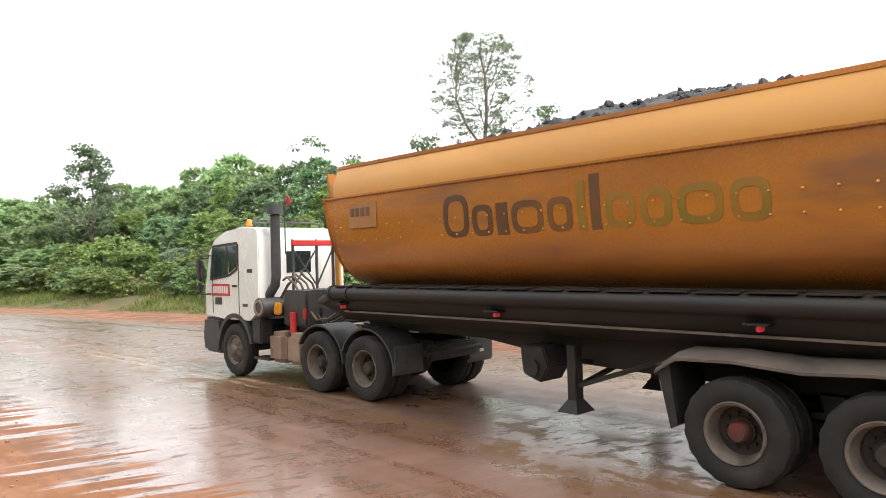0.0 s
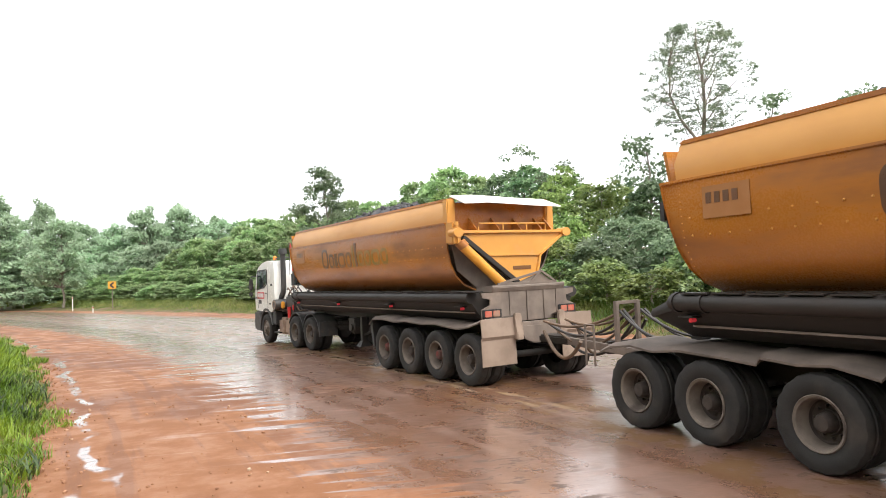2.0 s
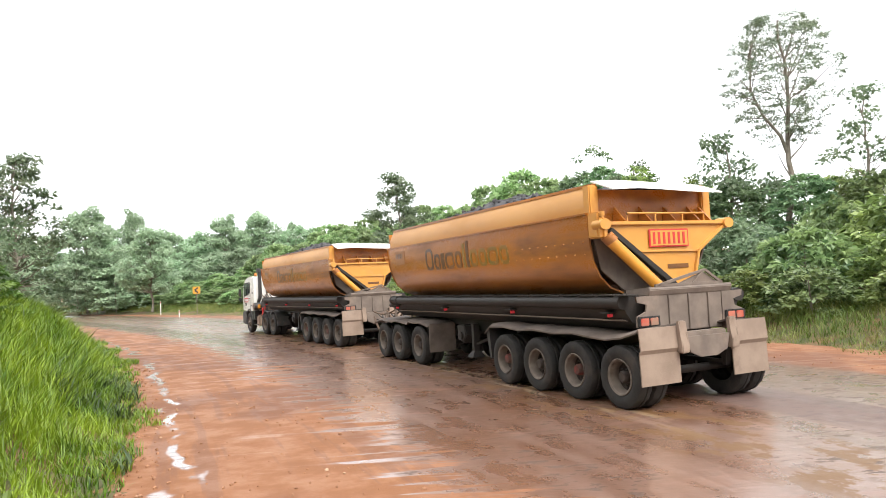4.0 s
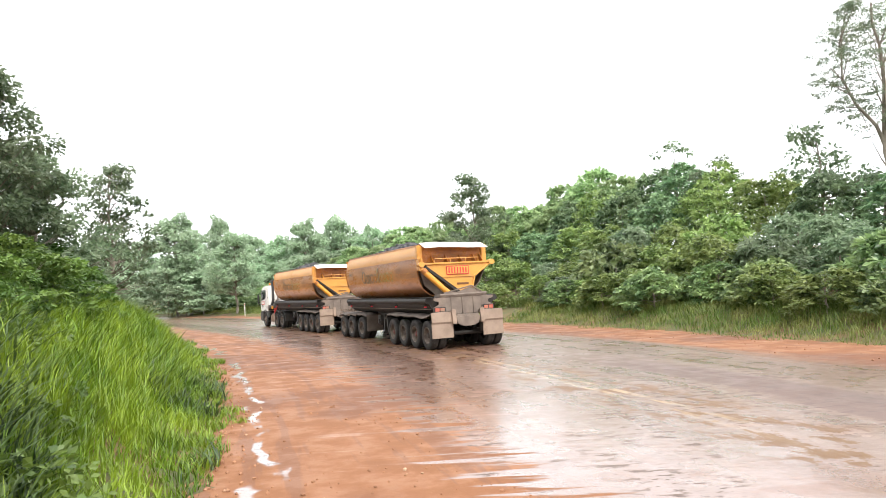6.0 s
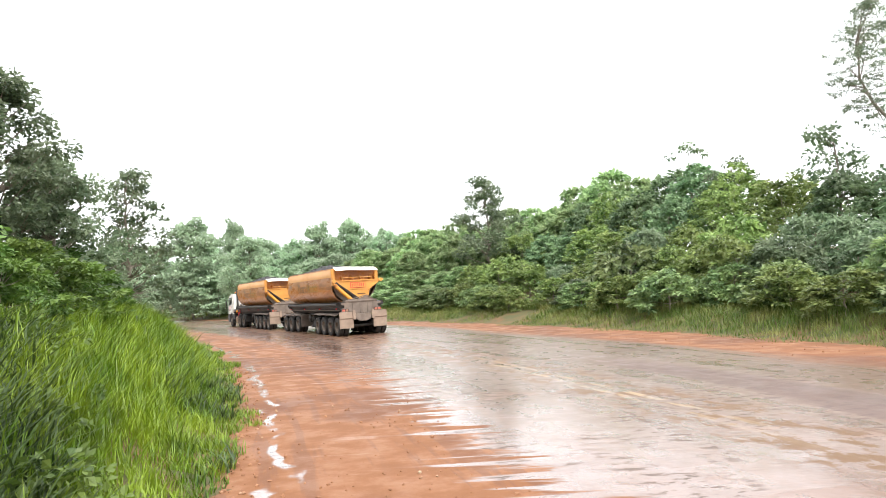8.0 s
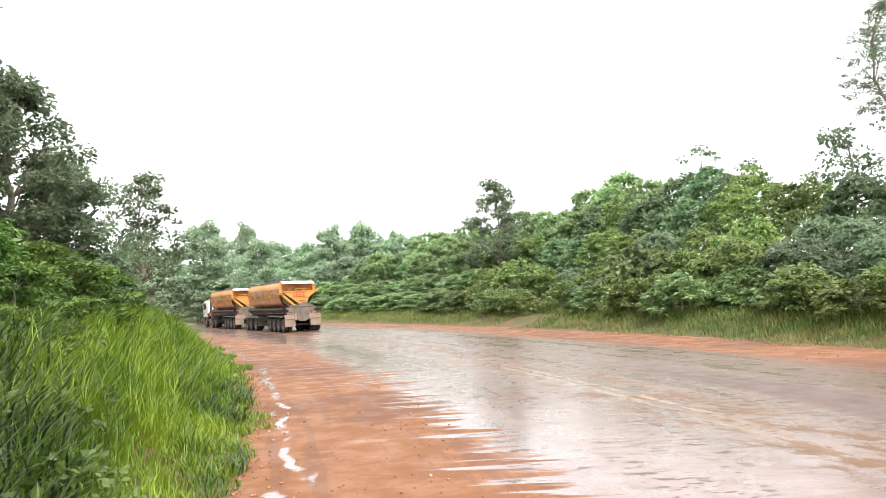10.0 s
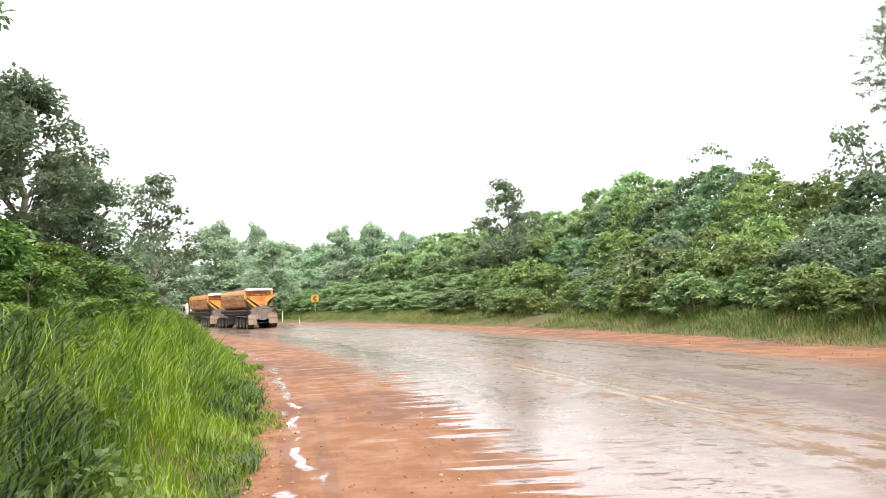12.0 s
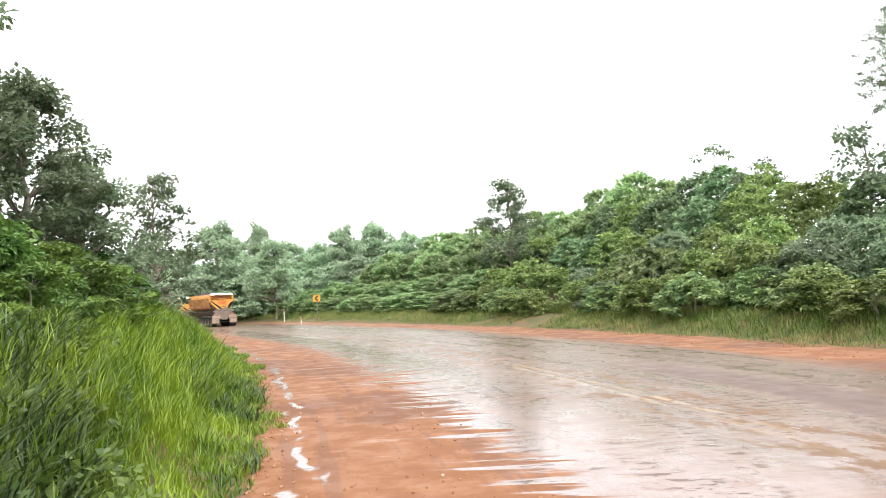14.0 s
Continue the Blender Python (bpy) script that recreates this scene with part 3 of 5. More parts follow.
def rosettes(name, spots, mat, size, per, rng, slim=0.27):
    """spots: rows of x, y, z, radius, outward direction. Each is a spray of long leaves that rise and hang over."""
    C, D = [], []
    for x, y, z, r, dx, dy in spots:
        k = max(8, int(per * rng.uniform(0.7, 1.3)))
        a = rng.uniform(0, 2 * np.pi, k)
        d = np.stack([np.cos(a) + 0.5 * dx, np.sin(a) + 0.5 * dy, rng.uniform(-0.25, 0.55, k)], 1)
        d /= np.linalg.norm(d, axis=1)[:, None]
        C.append(np.array([x, y, z]) + d * r * rng.uniform(0.15, 0.85, (k, 1)) * np.array([1, 1, 0.75]))
        D.append(d)
    V, F = leaves(np.concatenate(C), np.concatenate(D), size, rng, 0.45, slim)
    return quick_mesh(name, V, F, mat)


def bush(kind, seed, h, w, mat, size=0.24, per=46, count=75):
    rng = np.random.default_rng(seed)
    spots = []
    lobes = [(rng.uniform(0, 2 * np.pi), rng.uniform(0.55, 1.0), rng.uniform(0.6, 1.0)) for _ in range(6)]
    for _ in range(count):
        a, u = rng.uniform(0, 2 * np.pi), rng.uniform(0, 1) ** 0.8
        swell = 0.72 + 0.28 * max(math.cos(a - p) * q for p, q, _ in lobes)
        top = h * (0.72 + 0.26 * max(math.cos(a - p) * q * r for p, q, r in lobes))
        rad = w * swell * math.sqrt(max(0.02, 1 - 0.97 * u * u)) * rng.uniform(0.72, 1.05)
        spots.append((rad * math.cos(a), rad * math.sin(a), 0.06 * h + top * u * 0.95, rng.uniform(0.28, 0.52) * (0.6 + 0.2 * w), math.cos(a), math.sin(a)))
    root = thing(kind, "dense green roadside shrub with broad leaves", "bush", "roadside shrubs")
    bm = bmesh.new()
    limbs(bm, (0, 0, -0.3), (0.1, 0, h * 0.75), 0.07, [(c[0] * 0.8, c[1] * 0.8, c[2]) for c in spots[:12]], rng)
    part("stem", bm, BARK, root)
    cr = new("crown", rosettes("crown", spots, mat, size, per, rng))
    cr.parent = root
    return root


def layered_tree(kind, seed, h, w, mat, label, layers=5, low=0.45, size=0.4, per=60, r=0.16, sparse=1.0, lean=0.0, group="", puff=0.55, full_top=False):
    """A tall tree whose leaf pads lie in layers, with sky between them."""
    rng = np.random.default_rng(seed)
    cl, tips = [], []
    for i in range(layers):
        u = i / max(1, layers - 1)
        z = h * (low + (0.97 - low) * u)
        ww = w * (0.55 + 0.75 * math.sin(math.pi * min(1, 0.25 + u * 0.7))) * (1 - 0.35 * u)
        if full_top:
            ww = w * (0.45 + 0.7 * math.sin(math.pi * (0.12 + 0.68 * u)))
        for k in range(max(2, int((5 + 3 * (1 - u)) * sparse))):
            a = rng.uniform(0, 2 * np.pi)
            q = ww * rng.uniform(0.25, 1.0)
            c = (q * math.cos(a) + lean * u, q * math.sin(a), z + rng.normal(0, 0.03) * h, rng.uniform(0.28, 0.5) * w * puff)
            cl.append(c)
            tips.append(c[:3])
            for _ in range(2):
                cl.append((c[0] + rng.normal(0, 0.3) * c[3], c[1] + rng.normal(0, 0.3) * c[3], c[2] - rng.uniform(0, 0.6) * c[3], c[3] * 0.6))
    root = thing(kind, label, "tree", group)
    bm = bmesh.new()
    limbs(bm, (0, 0, -0.4), (lean, 0, h * 0.95), r, tips, rng)
    part("trunk", bm, BARK, root, "pale grey bark")
    cr = new("crown", crown_mesh("crown", cl, mat, size, per, rng, 0.5, 0.34))
    cr.parent = root
    return root


def dome_tree(kind, seed, mat, label):
    """A tall forked trunk under a wide airy dome of fine hanging sprays."""
    rng = np.random.default_rng(seed)
    lev = ((6.6, 1.3), (7.4, 2.0), (8.2, 2.6), (9.2, 3.4), (10.4, 3.8), (11.6, 3.7), (12.8, 3.1), (13.8, 2.2), (14.6, 0.9))
    spots, tips = [], []
    for k in range(330):
        z = 6.6 + 7.7 * rng.uniform() ** 0.7
        edge = float(np.interp(z, [a for a, b in lev], [b for a, b in lev]))
        a, q = rng.uniform(0, 2 * np.pi), 0.9 * edge * rng.uniform(0.45, 1.0)
        x, y = q * math.cos(a) - 0.15, q * math.sin(a)
        spots.append((x, y, z, rng.uniform(0.3, 0.62), math.cos(a), math.sin(a)))
        if k % 8 == 0:
            tips.append((x * 0.93, y * 0.93, z - 0.1))
    root = thing(kind, label, "tree")
    bm = bmesh.new()
    limbs(bm, (0.1, 0, -0.4), (0, 0, 14.2), 0.21, [p for p in tips if p[0] > -0.6], rng)
    tube(bm, [(0.0, 0, 6.2), (-0.3, -0.1, 7.2), (-1.2, -0.1, 8.6), (-1.75, 0, 10.2), (-1.6, 0.1, 12.6)], [0.12, 0.1, 0.08, 0.06, 0.03], 7)
    for p in tips:
        if p[0] <= -0.6:
            z = max(8.4, min(12.2, p[2] - 0.8))
            a = Vector((-1.2 - 0.34 * min(1.6, z - 8.6), 0, z))
            tube(bm, [a, a.lerp(Vector(p), 0.5) + Vector((0, 0, 0.12)), p], [0.04, 0.028, 0.012], 5)
    part("trunk", bm, BARK, root, "pale grey bark")
    cr = new("crown", rosettes("crown", spots, mat, 0.17, 58, rng, 0.2))
    cr.parent = root
    return root


def polar(az, dist):
    a = radians(az)
    return -math.sin(a) * dist, math.cos(a) * dist


def ground_at(x, y):
    s, n = to_lane(np.array([x]), np.array([y]))
    return float(height(s, n)[0])


def place(ob, x, y, turn, scale=1.0, sz=None, dz=0.0):
    ob.matrix_basis = Matrix.LocRotScale((x, y, ground_at(x, y) + dz), Euler((0, 0, radians(turn))), (scale, scale, sz or scale))
    return ob


def build_plants():
    rng = random.Random(11)
    kinds = [bush("shrub", 21, 3.2, 2.1, LEAF_BUSH, 0.3), bush("shrub", 22, 3.6, 2.2, LEAF_BRIGHT, 0.28), bush("shrub", 23, 2.8, 2.4, LEAF_BUSH, 0.32),
             bush("shrub", 24, 3.4, 2.2, LEAF_DARK, 0.28), bush("shrub", 25, 3.2, 2.5, LEAF_BRIGHT, 0.32),
             bush("thicket_tree", 26, 6.4, 2.9, LEAF_HILL_HAZE, 0.34, 44, 120), bush("thicket_tree", 27, 7.0, 3.1, LEAF_BRIGHT, 0.32, 44, 120), bush("thicket_tree", 28, 6.0, 3.2, LEAF_HILL_HAZE, 0.34, 44, 120),
             bush("shrub", 29, 3.2, 2.3, LEAF_BANK, 0.2, 70, 100),
             bush("far_thicket", 33, 6.2, 3.1, LEAF_MIDWAY_HAZE, 0.36, 42, 120), bush("far_thicket", 34, 5.6, 3.0, LEAF_FAR_HAZE, 0.36, 42, 120)]
    used = set()

    def put_shrub(i, x, y, sc, sz):
        turn = rng.uniform(0, 360)
        if i not in used:
            used.add(i)
            return place(kinds[i], x, y, turn, sc, sz)
        m = Matrix.LocRotScale((x, y, ground_at(x, y)), Euler((0, 0, radians(turn))), (sc / kinds[i].scale.x, sc / kinds[i].scale.y, sz / kinds[i].scale.z))
        return copy_thing(kinds[i], m)
    # rows of shrubs behind the far verge, then up the hill
    tops = [(-40, 5.4), (5, 5.2), (20, 5.2), (28, 6.6), (36, 8.6), (46, 10.2), (54, 8.8), (62, 8.4), (80, 8.6), (150, 9.0)]
    for n0, gap, h0, f, s0, s1 in ((13.0, 2.3, 2.0, 0.0, -34, 125), (16.0, 2.9, 3.4, 0.0, -36, 130), (20.5, 3.4, 4.2, 0.12, -38, 135), (26.5, 3.8, 3.4, 0.38, -40, 140), (35, 4.2, 0.0, 1.0, -40, 150)):
        s = s0
        while s < s1:
            nn = n0 + rng.uniform(-1.0, 1.2) + (0.9 if s < 14 else 0.6 + 1.9 * float(step(28, 50, s)))
            x, y = lane(s, nn)
            h = h0 + f * float(np.interp(s, [a for a, b in tops], [b for a, b in tops]))
            h *= (0.85 if s < 8 else 1.0) * (1 + (0.16 if n0 > 24 else 0.28) * noise.noise(Vector((s * 0.12, n0, 4)))) * rng.uniform(0.88, 1.1)
            i = rng.choice((0, 1, 2, 4, 1, 3)) if h < 4.6 else rng.choice((5, 7, 5, 7, 6) if n0 > 24 else (5, 6, 6))
            # farther along, thickets whose leaf colour holds more haze
            if s > 42:
                i = 10 if s > 85 and n0 > 18 else 9
            base = (3.2, 3.6, 2.8, 3.4, 3.2, 6.4, 7.0, 6.0, 3.2, 6.2, 5.6)[i] * 0.98
            sz = h / base
            put_shrub(i, x, y, min(1.5, max(0.75, sz ** 0.6)), sz)
            s += gap * rng.uniform(0.75, 1.25)
    # shrubs on the near bank
    for az, d, sc, sz in ((63, 15, 0.6, 0.55), (60, 18, 0.7, 0.62), (66, 17, 0.8, 0.8), (58.6, 24, 0.9, 0.7), (62, 23, 1.0, 0.9), (57.4, 30, 0.8, 0.5), (65, 21, 1.1, 1.1), (60, 30, 1.2, 1.0), (57.2, 48, 1.1, 0.6), (58, 55, 1.3, 0.8), (57, 66, 1.2, 0.7)):
        x, y = polar(az, d)
        put_shrub(7 if d > 40 else 8, x, y, sc * (0.7 if d > 40 else 1), sz * (0.5 if d > 40 else 1))
    # undergrowth below the far trees, paled by haze in the leaf colour
    low = bush("far_shrub", 30, 8.5, 4.6, LEAF_FAR_HAZE, 0.55, 30, 110)
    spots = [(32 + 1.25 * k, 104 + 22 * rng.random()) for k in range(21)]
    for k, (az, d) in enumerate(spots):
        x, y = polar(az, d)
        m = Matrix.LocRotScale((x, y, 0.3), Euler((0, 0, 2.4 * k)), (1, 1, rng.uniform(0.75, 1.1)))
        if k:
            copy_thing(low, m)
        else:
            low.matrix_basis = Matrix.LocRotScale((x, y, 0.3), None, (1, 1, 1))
    # unseen woods added behind the near side, to block low sky light
    for k in range(30):
        az, d = 78 + k * 7.2, 17 + 9 * rng.random()
        x, y = polar(az, d)
        put_shrub(rng.choice((5, 6, 7)), x, y, 1.3, rng.uniform(1.1, 1.5))
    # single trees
    far = layered_tree("umbrella_tree", 31, 13, 4.2, LEAF_FAR_HAZE, "far green tree with layered crown above the shrubs, haze put into its leaf colour", 8, 0.3, 0.42, 100, 0.2, 2.0, 0, "far layered trees", 0.5)
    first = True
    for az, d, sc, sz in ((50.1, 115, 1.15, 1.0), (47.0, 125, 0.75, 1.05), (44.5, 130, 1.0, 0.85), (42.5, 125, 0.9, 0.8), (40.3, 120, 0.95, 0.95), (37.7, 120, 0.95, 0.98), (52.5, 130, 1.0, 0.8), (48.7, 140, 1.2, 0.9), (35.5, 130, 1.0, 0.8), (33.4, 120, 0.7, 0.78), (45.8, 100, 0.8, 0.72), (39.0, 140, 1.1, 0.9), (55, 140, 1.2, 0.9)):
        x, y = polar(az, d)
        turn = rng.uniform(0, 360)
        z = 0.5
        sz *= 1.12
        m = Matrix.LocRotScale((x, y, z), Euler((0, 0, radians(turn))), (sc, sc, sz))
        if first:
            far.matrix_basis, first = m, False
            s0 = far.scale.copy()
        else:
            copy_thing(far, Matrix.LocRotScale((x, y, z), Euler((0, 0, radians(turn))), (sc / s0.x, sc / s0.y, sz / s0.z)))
    t = layered_tree("broadleaf_tree", 41, 9.5, 2.6, LEAF_DARK, "slender green tree standing out of the hillside shrubs", 6, 0.4, 0.25, 200, 0.13, 1.6)
    place(t, *polar(26.6, 66), 20, 1.15, 1.12)
    t = layered_tree("thin_tree", 42, 9.5, 1.6, LEAF_DARK, "thin bare-stemmed tree with small leaf tufts on the hilltop", 2, 0.88, 0.35, 60, 0.07, 0.6)
    place(t, *polar(10.5, 66), 60, 1.0, 1.12)
    t = layered_tree("hill_tree", 43, 9.0, 2.4, LEAF_DARK, "dark green tree on the hilltop", 4, 0.55, 0.27, 120, 0.12)
    place(t, *polar(7.6, 64), 10, 0.9)
    t = dome_tree("tall_tree", 44, LEAF_AIRY_HAZE, "tall slender tree with pale trunk and airy domed crown")
    place(t, *polar(-3.5, 46), 0)
    t = layered_tree("flat_crown_tree", 45, 9.5, 2.6, LEAF_DARK, "dark flat-crowned tree above the shrubs", 4, 0.6, 0.27, 140, 0.15)
    place(t, *polar(-13.8, 46), 30, 0.95, 0.87)
    t = layered_tree("hill_tree", 46, 7.6, 2.0, LEAF_DARK, "dark green tree behind the shrubs", 3, 0.6, 0.27, 130, 0.12)
    place(t, *polar(-8.5, 46), 80, 1.1, 1.15)
    t = layered_tree("hill_tree", 47, 6.6, 2.4, LEAF_DARK, "dark green tree beside the tall tree", 3, 0.6, 0.27, 130, 0.12)
    place(t, *polar(0.6, 47), 80, 1.1, 1.22)
    # trees on the near bank
    t = layered_tree("bank_tree", 51, 9.2, 2.5, LEAF_DARK, "dark glossy-leaved tree on the grassy bank", 9, 0.2, 0.2, 300, 0.2, 2.0)
    place(t, *polar(63.0, 29), 40, 1.0)
    t = layered_tree("bank_tree", 52, 10.5, 2.6, LEAF_DARK, "tall dark-leaved tree at the bank's back", 9, 0.22, 0.2, 280, 0.2, 2.0)
    place(t, *polar(69.5, 27), 10, 1.1)
    t = layered_tree("bank_tree", 53, 6.6, 1.6, LEAF_DARK, "thin grey-green tree with open crown on the bank", 9, 0.22, 0.16, 480, 0.09, 1.9, 0.0, "", 0.45)
    place(t, *polar(54.6, 34), 70, 1.1, 1.02)
    t = layered_tree("bank_tree", 54, 6.6, 2.6, LEAF_DARK, "dark bushy tree on the grassy bank", 7, 0.12, 0.2, 320, 0.15, 2.2)
    place(t, *polar(59.5, 31), 120, 1.0)
    t = layered_tree("bank_tree", 56, 6.9, 1.9, LEAF_DARK, "slim tree with a high tuft of leaves on the bank", 3, 0.86, 0.16, 300, 0.09, 1.3)
    place(t, *polar(70.6, 14), 30, 1.0)
    t = layered_tree("bank_tree", 55, 8.5, 2.2, LEAF_FAR_HAZE, "tree behind the bank, paled by haze in its leaf colour", 6, 0.3, 0.5, 40, 0.15, 1.0)
    place(t, *polar(54.6, 75), 120, 1.0)


# ---- roadside furniture ----
def build_signs():
    x, y = polar(42.6, 84)
    z = ground_at(x, y)
    e = thing("chevron_sign", "yellow square bend sign with black chevron on post", "road sign")
    e.matrix_basis = pose(x, y, z, 0, 0, 42.6)
    bm = bmesh.new()
    box(bm, -0.4, 0.4, -0.012, 0.012, 2.35 - z, 3.15 - z, 0.011)
    part("panel", bm, SIGN_YELLOW, e)
    bm = bmesh.new()
    for sgn in (1, -1):
        bar(bm, (-0.19, -0.025, 2.75 - z), (0.16, -0.025, 2.75 - z + sgn * 0.28), 0.02, 0.17)
    part("chevron", bm, BLACK, e)
    bm = bmesh.new()
    rod(bm, (0, 0.05, -0.3), (0, 0.05, 2.6 - z), 0.04)
    part("post", bm, FRAME, e)
    for k, (az, d, h) in enumerate(((45.2, 92, 1.7), (43.9, 80, 0.75), (51.9, 55, 1.0))):
        x, y = polar(az, d)
        p = thing("marker_post", "white roadside marker post", "post", "marker posts")
        p.matrix_basis = pose(x, y, ground_at(x, y), 0, 0, az)
        bm = bmesh.new()
        box(bm, -0.045, 0.045, -0.03, 0.03, -0.2, h, 0.01)
        part("pole", bm, WHITEBAR, p)
        bm = bmesh.new()
        box(bm, -0.049, 0.049, -0.034, 0.034, h - 0.25, h - 0.12)
        part("band", bm, RED, p)
    p = thing("flag_pole", "thin pole with small red flag beside the shrubs", "flag")
    x, y = polar(-15.3, 27)
    p.matrix_basis = pose(x, y, ground_at(x, y))
    bm = bmesh.new()
    rod(bm, (0, 0, -0.2), (0, 0, 1.55), 0.015)
    part("pole", bm, WHITEBAR, p)
    bm = bmesh.new()
    prism(bm, [(0, 1.3), (0.02, 1.3), (0.03, 1.55), (0, 1.55)], 0.0, 0.2)
    part("flag", bm, RED, p)


# ---- wheels ----
R = 0.56


def tyre_mesh():
    bm = bmesh.new()
    lathe(bm, [(0.1, 0.3), (0.13, 0.33), (0.15, 0.42), (0.145, 0.5), (0.125, 0.545), (0.09, 0.558), (0.03, R), (0.022, 0.545), (-0.022, 0.545), (-0.03, R), (-0.09, 0.558), (-0.125, 0.545), (-0.145, 0.5), (-0.15, 0.42), (-0.13, 0.33), (-0.1, 0.3)], 72, {4, 5, 10, 11})
    return finish(bm, "tyre", RUBBER, 35)


def rim_mesh(dual):
    bm = bmesh.new()
    if dual:
        prof = [(-0.13, 0.325), (-0.145, 0.315), (-0.13, 0.285), (-0.02, 0.262), (0.05, 0.25)]
    else:
        prof = [(-0.13, 0.325), (-0.145, 0.315), (-0.12, 0.285), (-0.09, 0.27), (-0.13, 0.21), (-0.15, 0.15), (-0.16, 0.1), (-0.17, 0.0001)]
    lathe(bm, prof, 32)
    return finish(bm, "wheel", RIM, 35)


def disc_mesh(dual):
    bm = bmesh.new()
    if dual:
        lathe(bm, [(0.045, 0.255), (0.085, 0.235), (0.09, 0.15), (0.05, 0.135), (0.05, 0.0001)], 32)
    else:
        lathe(bm, [(-0.085, 0.272), (-0.125, 0.21), (-0.145, 0.15), (-0.155, 0.1), (-0.165, 0.0001)], 32)
    k = 10
    for i in range(k):
        a = 2 * math.pi * i / k
        x = 0.07 if dual else -0.14
        rod(bm, (x + 0.02, 0.18 * math.cos(a), 0.18 * math.sin(a)), (x - 0.035, 0.18 * math.cos(a), 0.18 * math.sin(a)), 0.017, n=6)
    return finish(bm, "wheel_disc", DISC if dual else RIM, 35)


def hub_mesh(mat, dual):
    bm = bmesh.new()
    x = -0.09 if dual else -0.2
    lathe(bm, [(0.06, 0.12), (x + 0.03, 0.105), (x, 0.085), (x - 0.005, 0.0001)], 20)
    return finish(bm, "hub", mat, 35)


TYRE = tyre_mesh()
RIM_DUAL, RIM_FRONT = rim_mesh(True), rim_mesh(False)
DISC_DUAL, DISC_FRONT = disc_mesh(True), disc_mesh(False)
HUB_RED, HUB_GREY, HUB_FRONT = hub_mesh(HUBRED, True), hub_mesh(DISC, True), hub_mesh(RIM, False)
WHEELS = []


TRACK = 1.34


def widen(root, k, tail=None):
    """Mine trailers are wider than road trailers: stretch all but the wheels across, and keep the tail short."""
    done = set()
    for o in root.children_recursive:
        if o.name.split(".")[0] in ("wheel", "tyre", "wheel_disc", "hub") or o.data in done:
            continue
        done.add(o.data)
        o.data.transform(Matrix.Diagonal((k, 1, 1, 1)))
        if tail is not None:
            for v in o.data.vertices:
                if v.co.y < tail:
                    v.co.y = tail + (v.co.y - tail) * 0.65
            if o.name.split(".")[0] in ("tail_plate", "tail_lamp_box", "tail_lamp", "tail_frame", "rear_deck", "cylinder_mount"):
                o.data.transform(Matrix.Translation((0, 0.2, 0)) @ Matrix.Diagonal((0.86, 1, 1, 1)))


def wheel(parent, side, y, dual=True, hub=None, phase=0.0, track=1.08):
    """A wheel on its side (-1 left, 1 right) at y along the vehicle; it turns as the vehicle rolls."""
    w = new("wheel", RIM_DUAL if dual else RIM_FRONT)
    w.parent = parent
    w["label"] = "mud-caked steel wheel with twin tyres" if dual else "mud-caked steel front wheel"
    for dx in ((0, 0.34) if dual else (0,)):
        ty = new("tyre", TYRE)
        ty.parent = w
        ty.location.x = dx
    dc = new("wheel_disc", DISC_DUAL if dual else DISC_FRONT)
    dc.parent = w
    hb = new("hub", hub if hub else (HUB_GREY if dual else HUB_FRONT))
    hb.parent = w
    WHEELS.append((w, side * track, y, phase))
    w.matrix_basis = pose(side * track, y, R, phase, 0, 0 if side < 0 else 180)
    return w


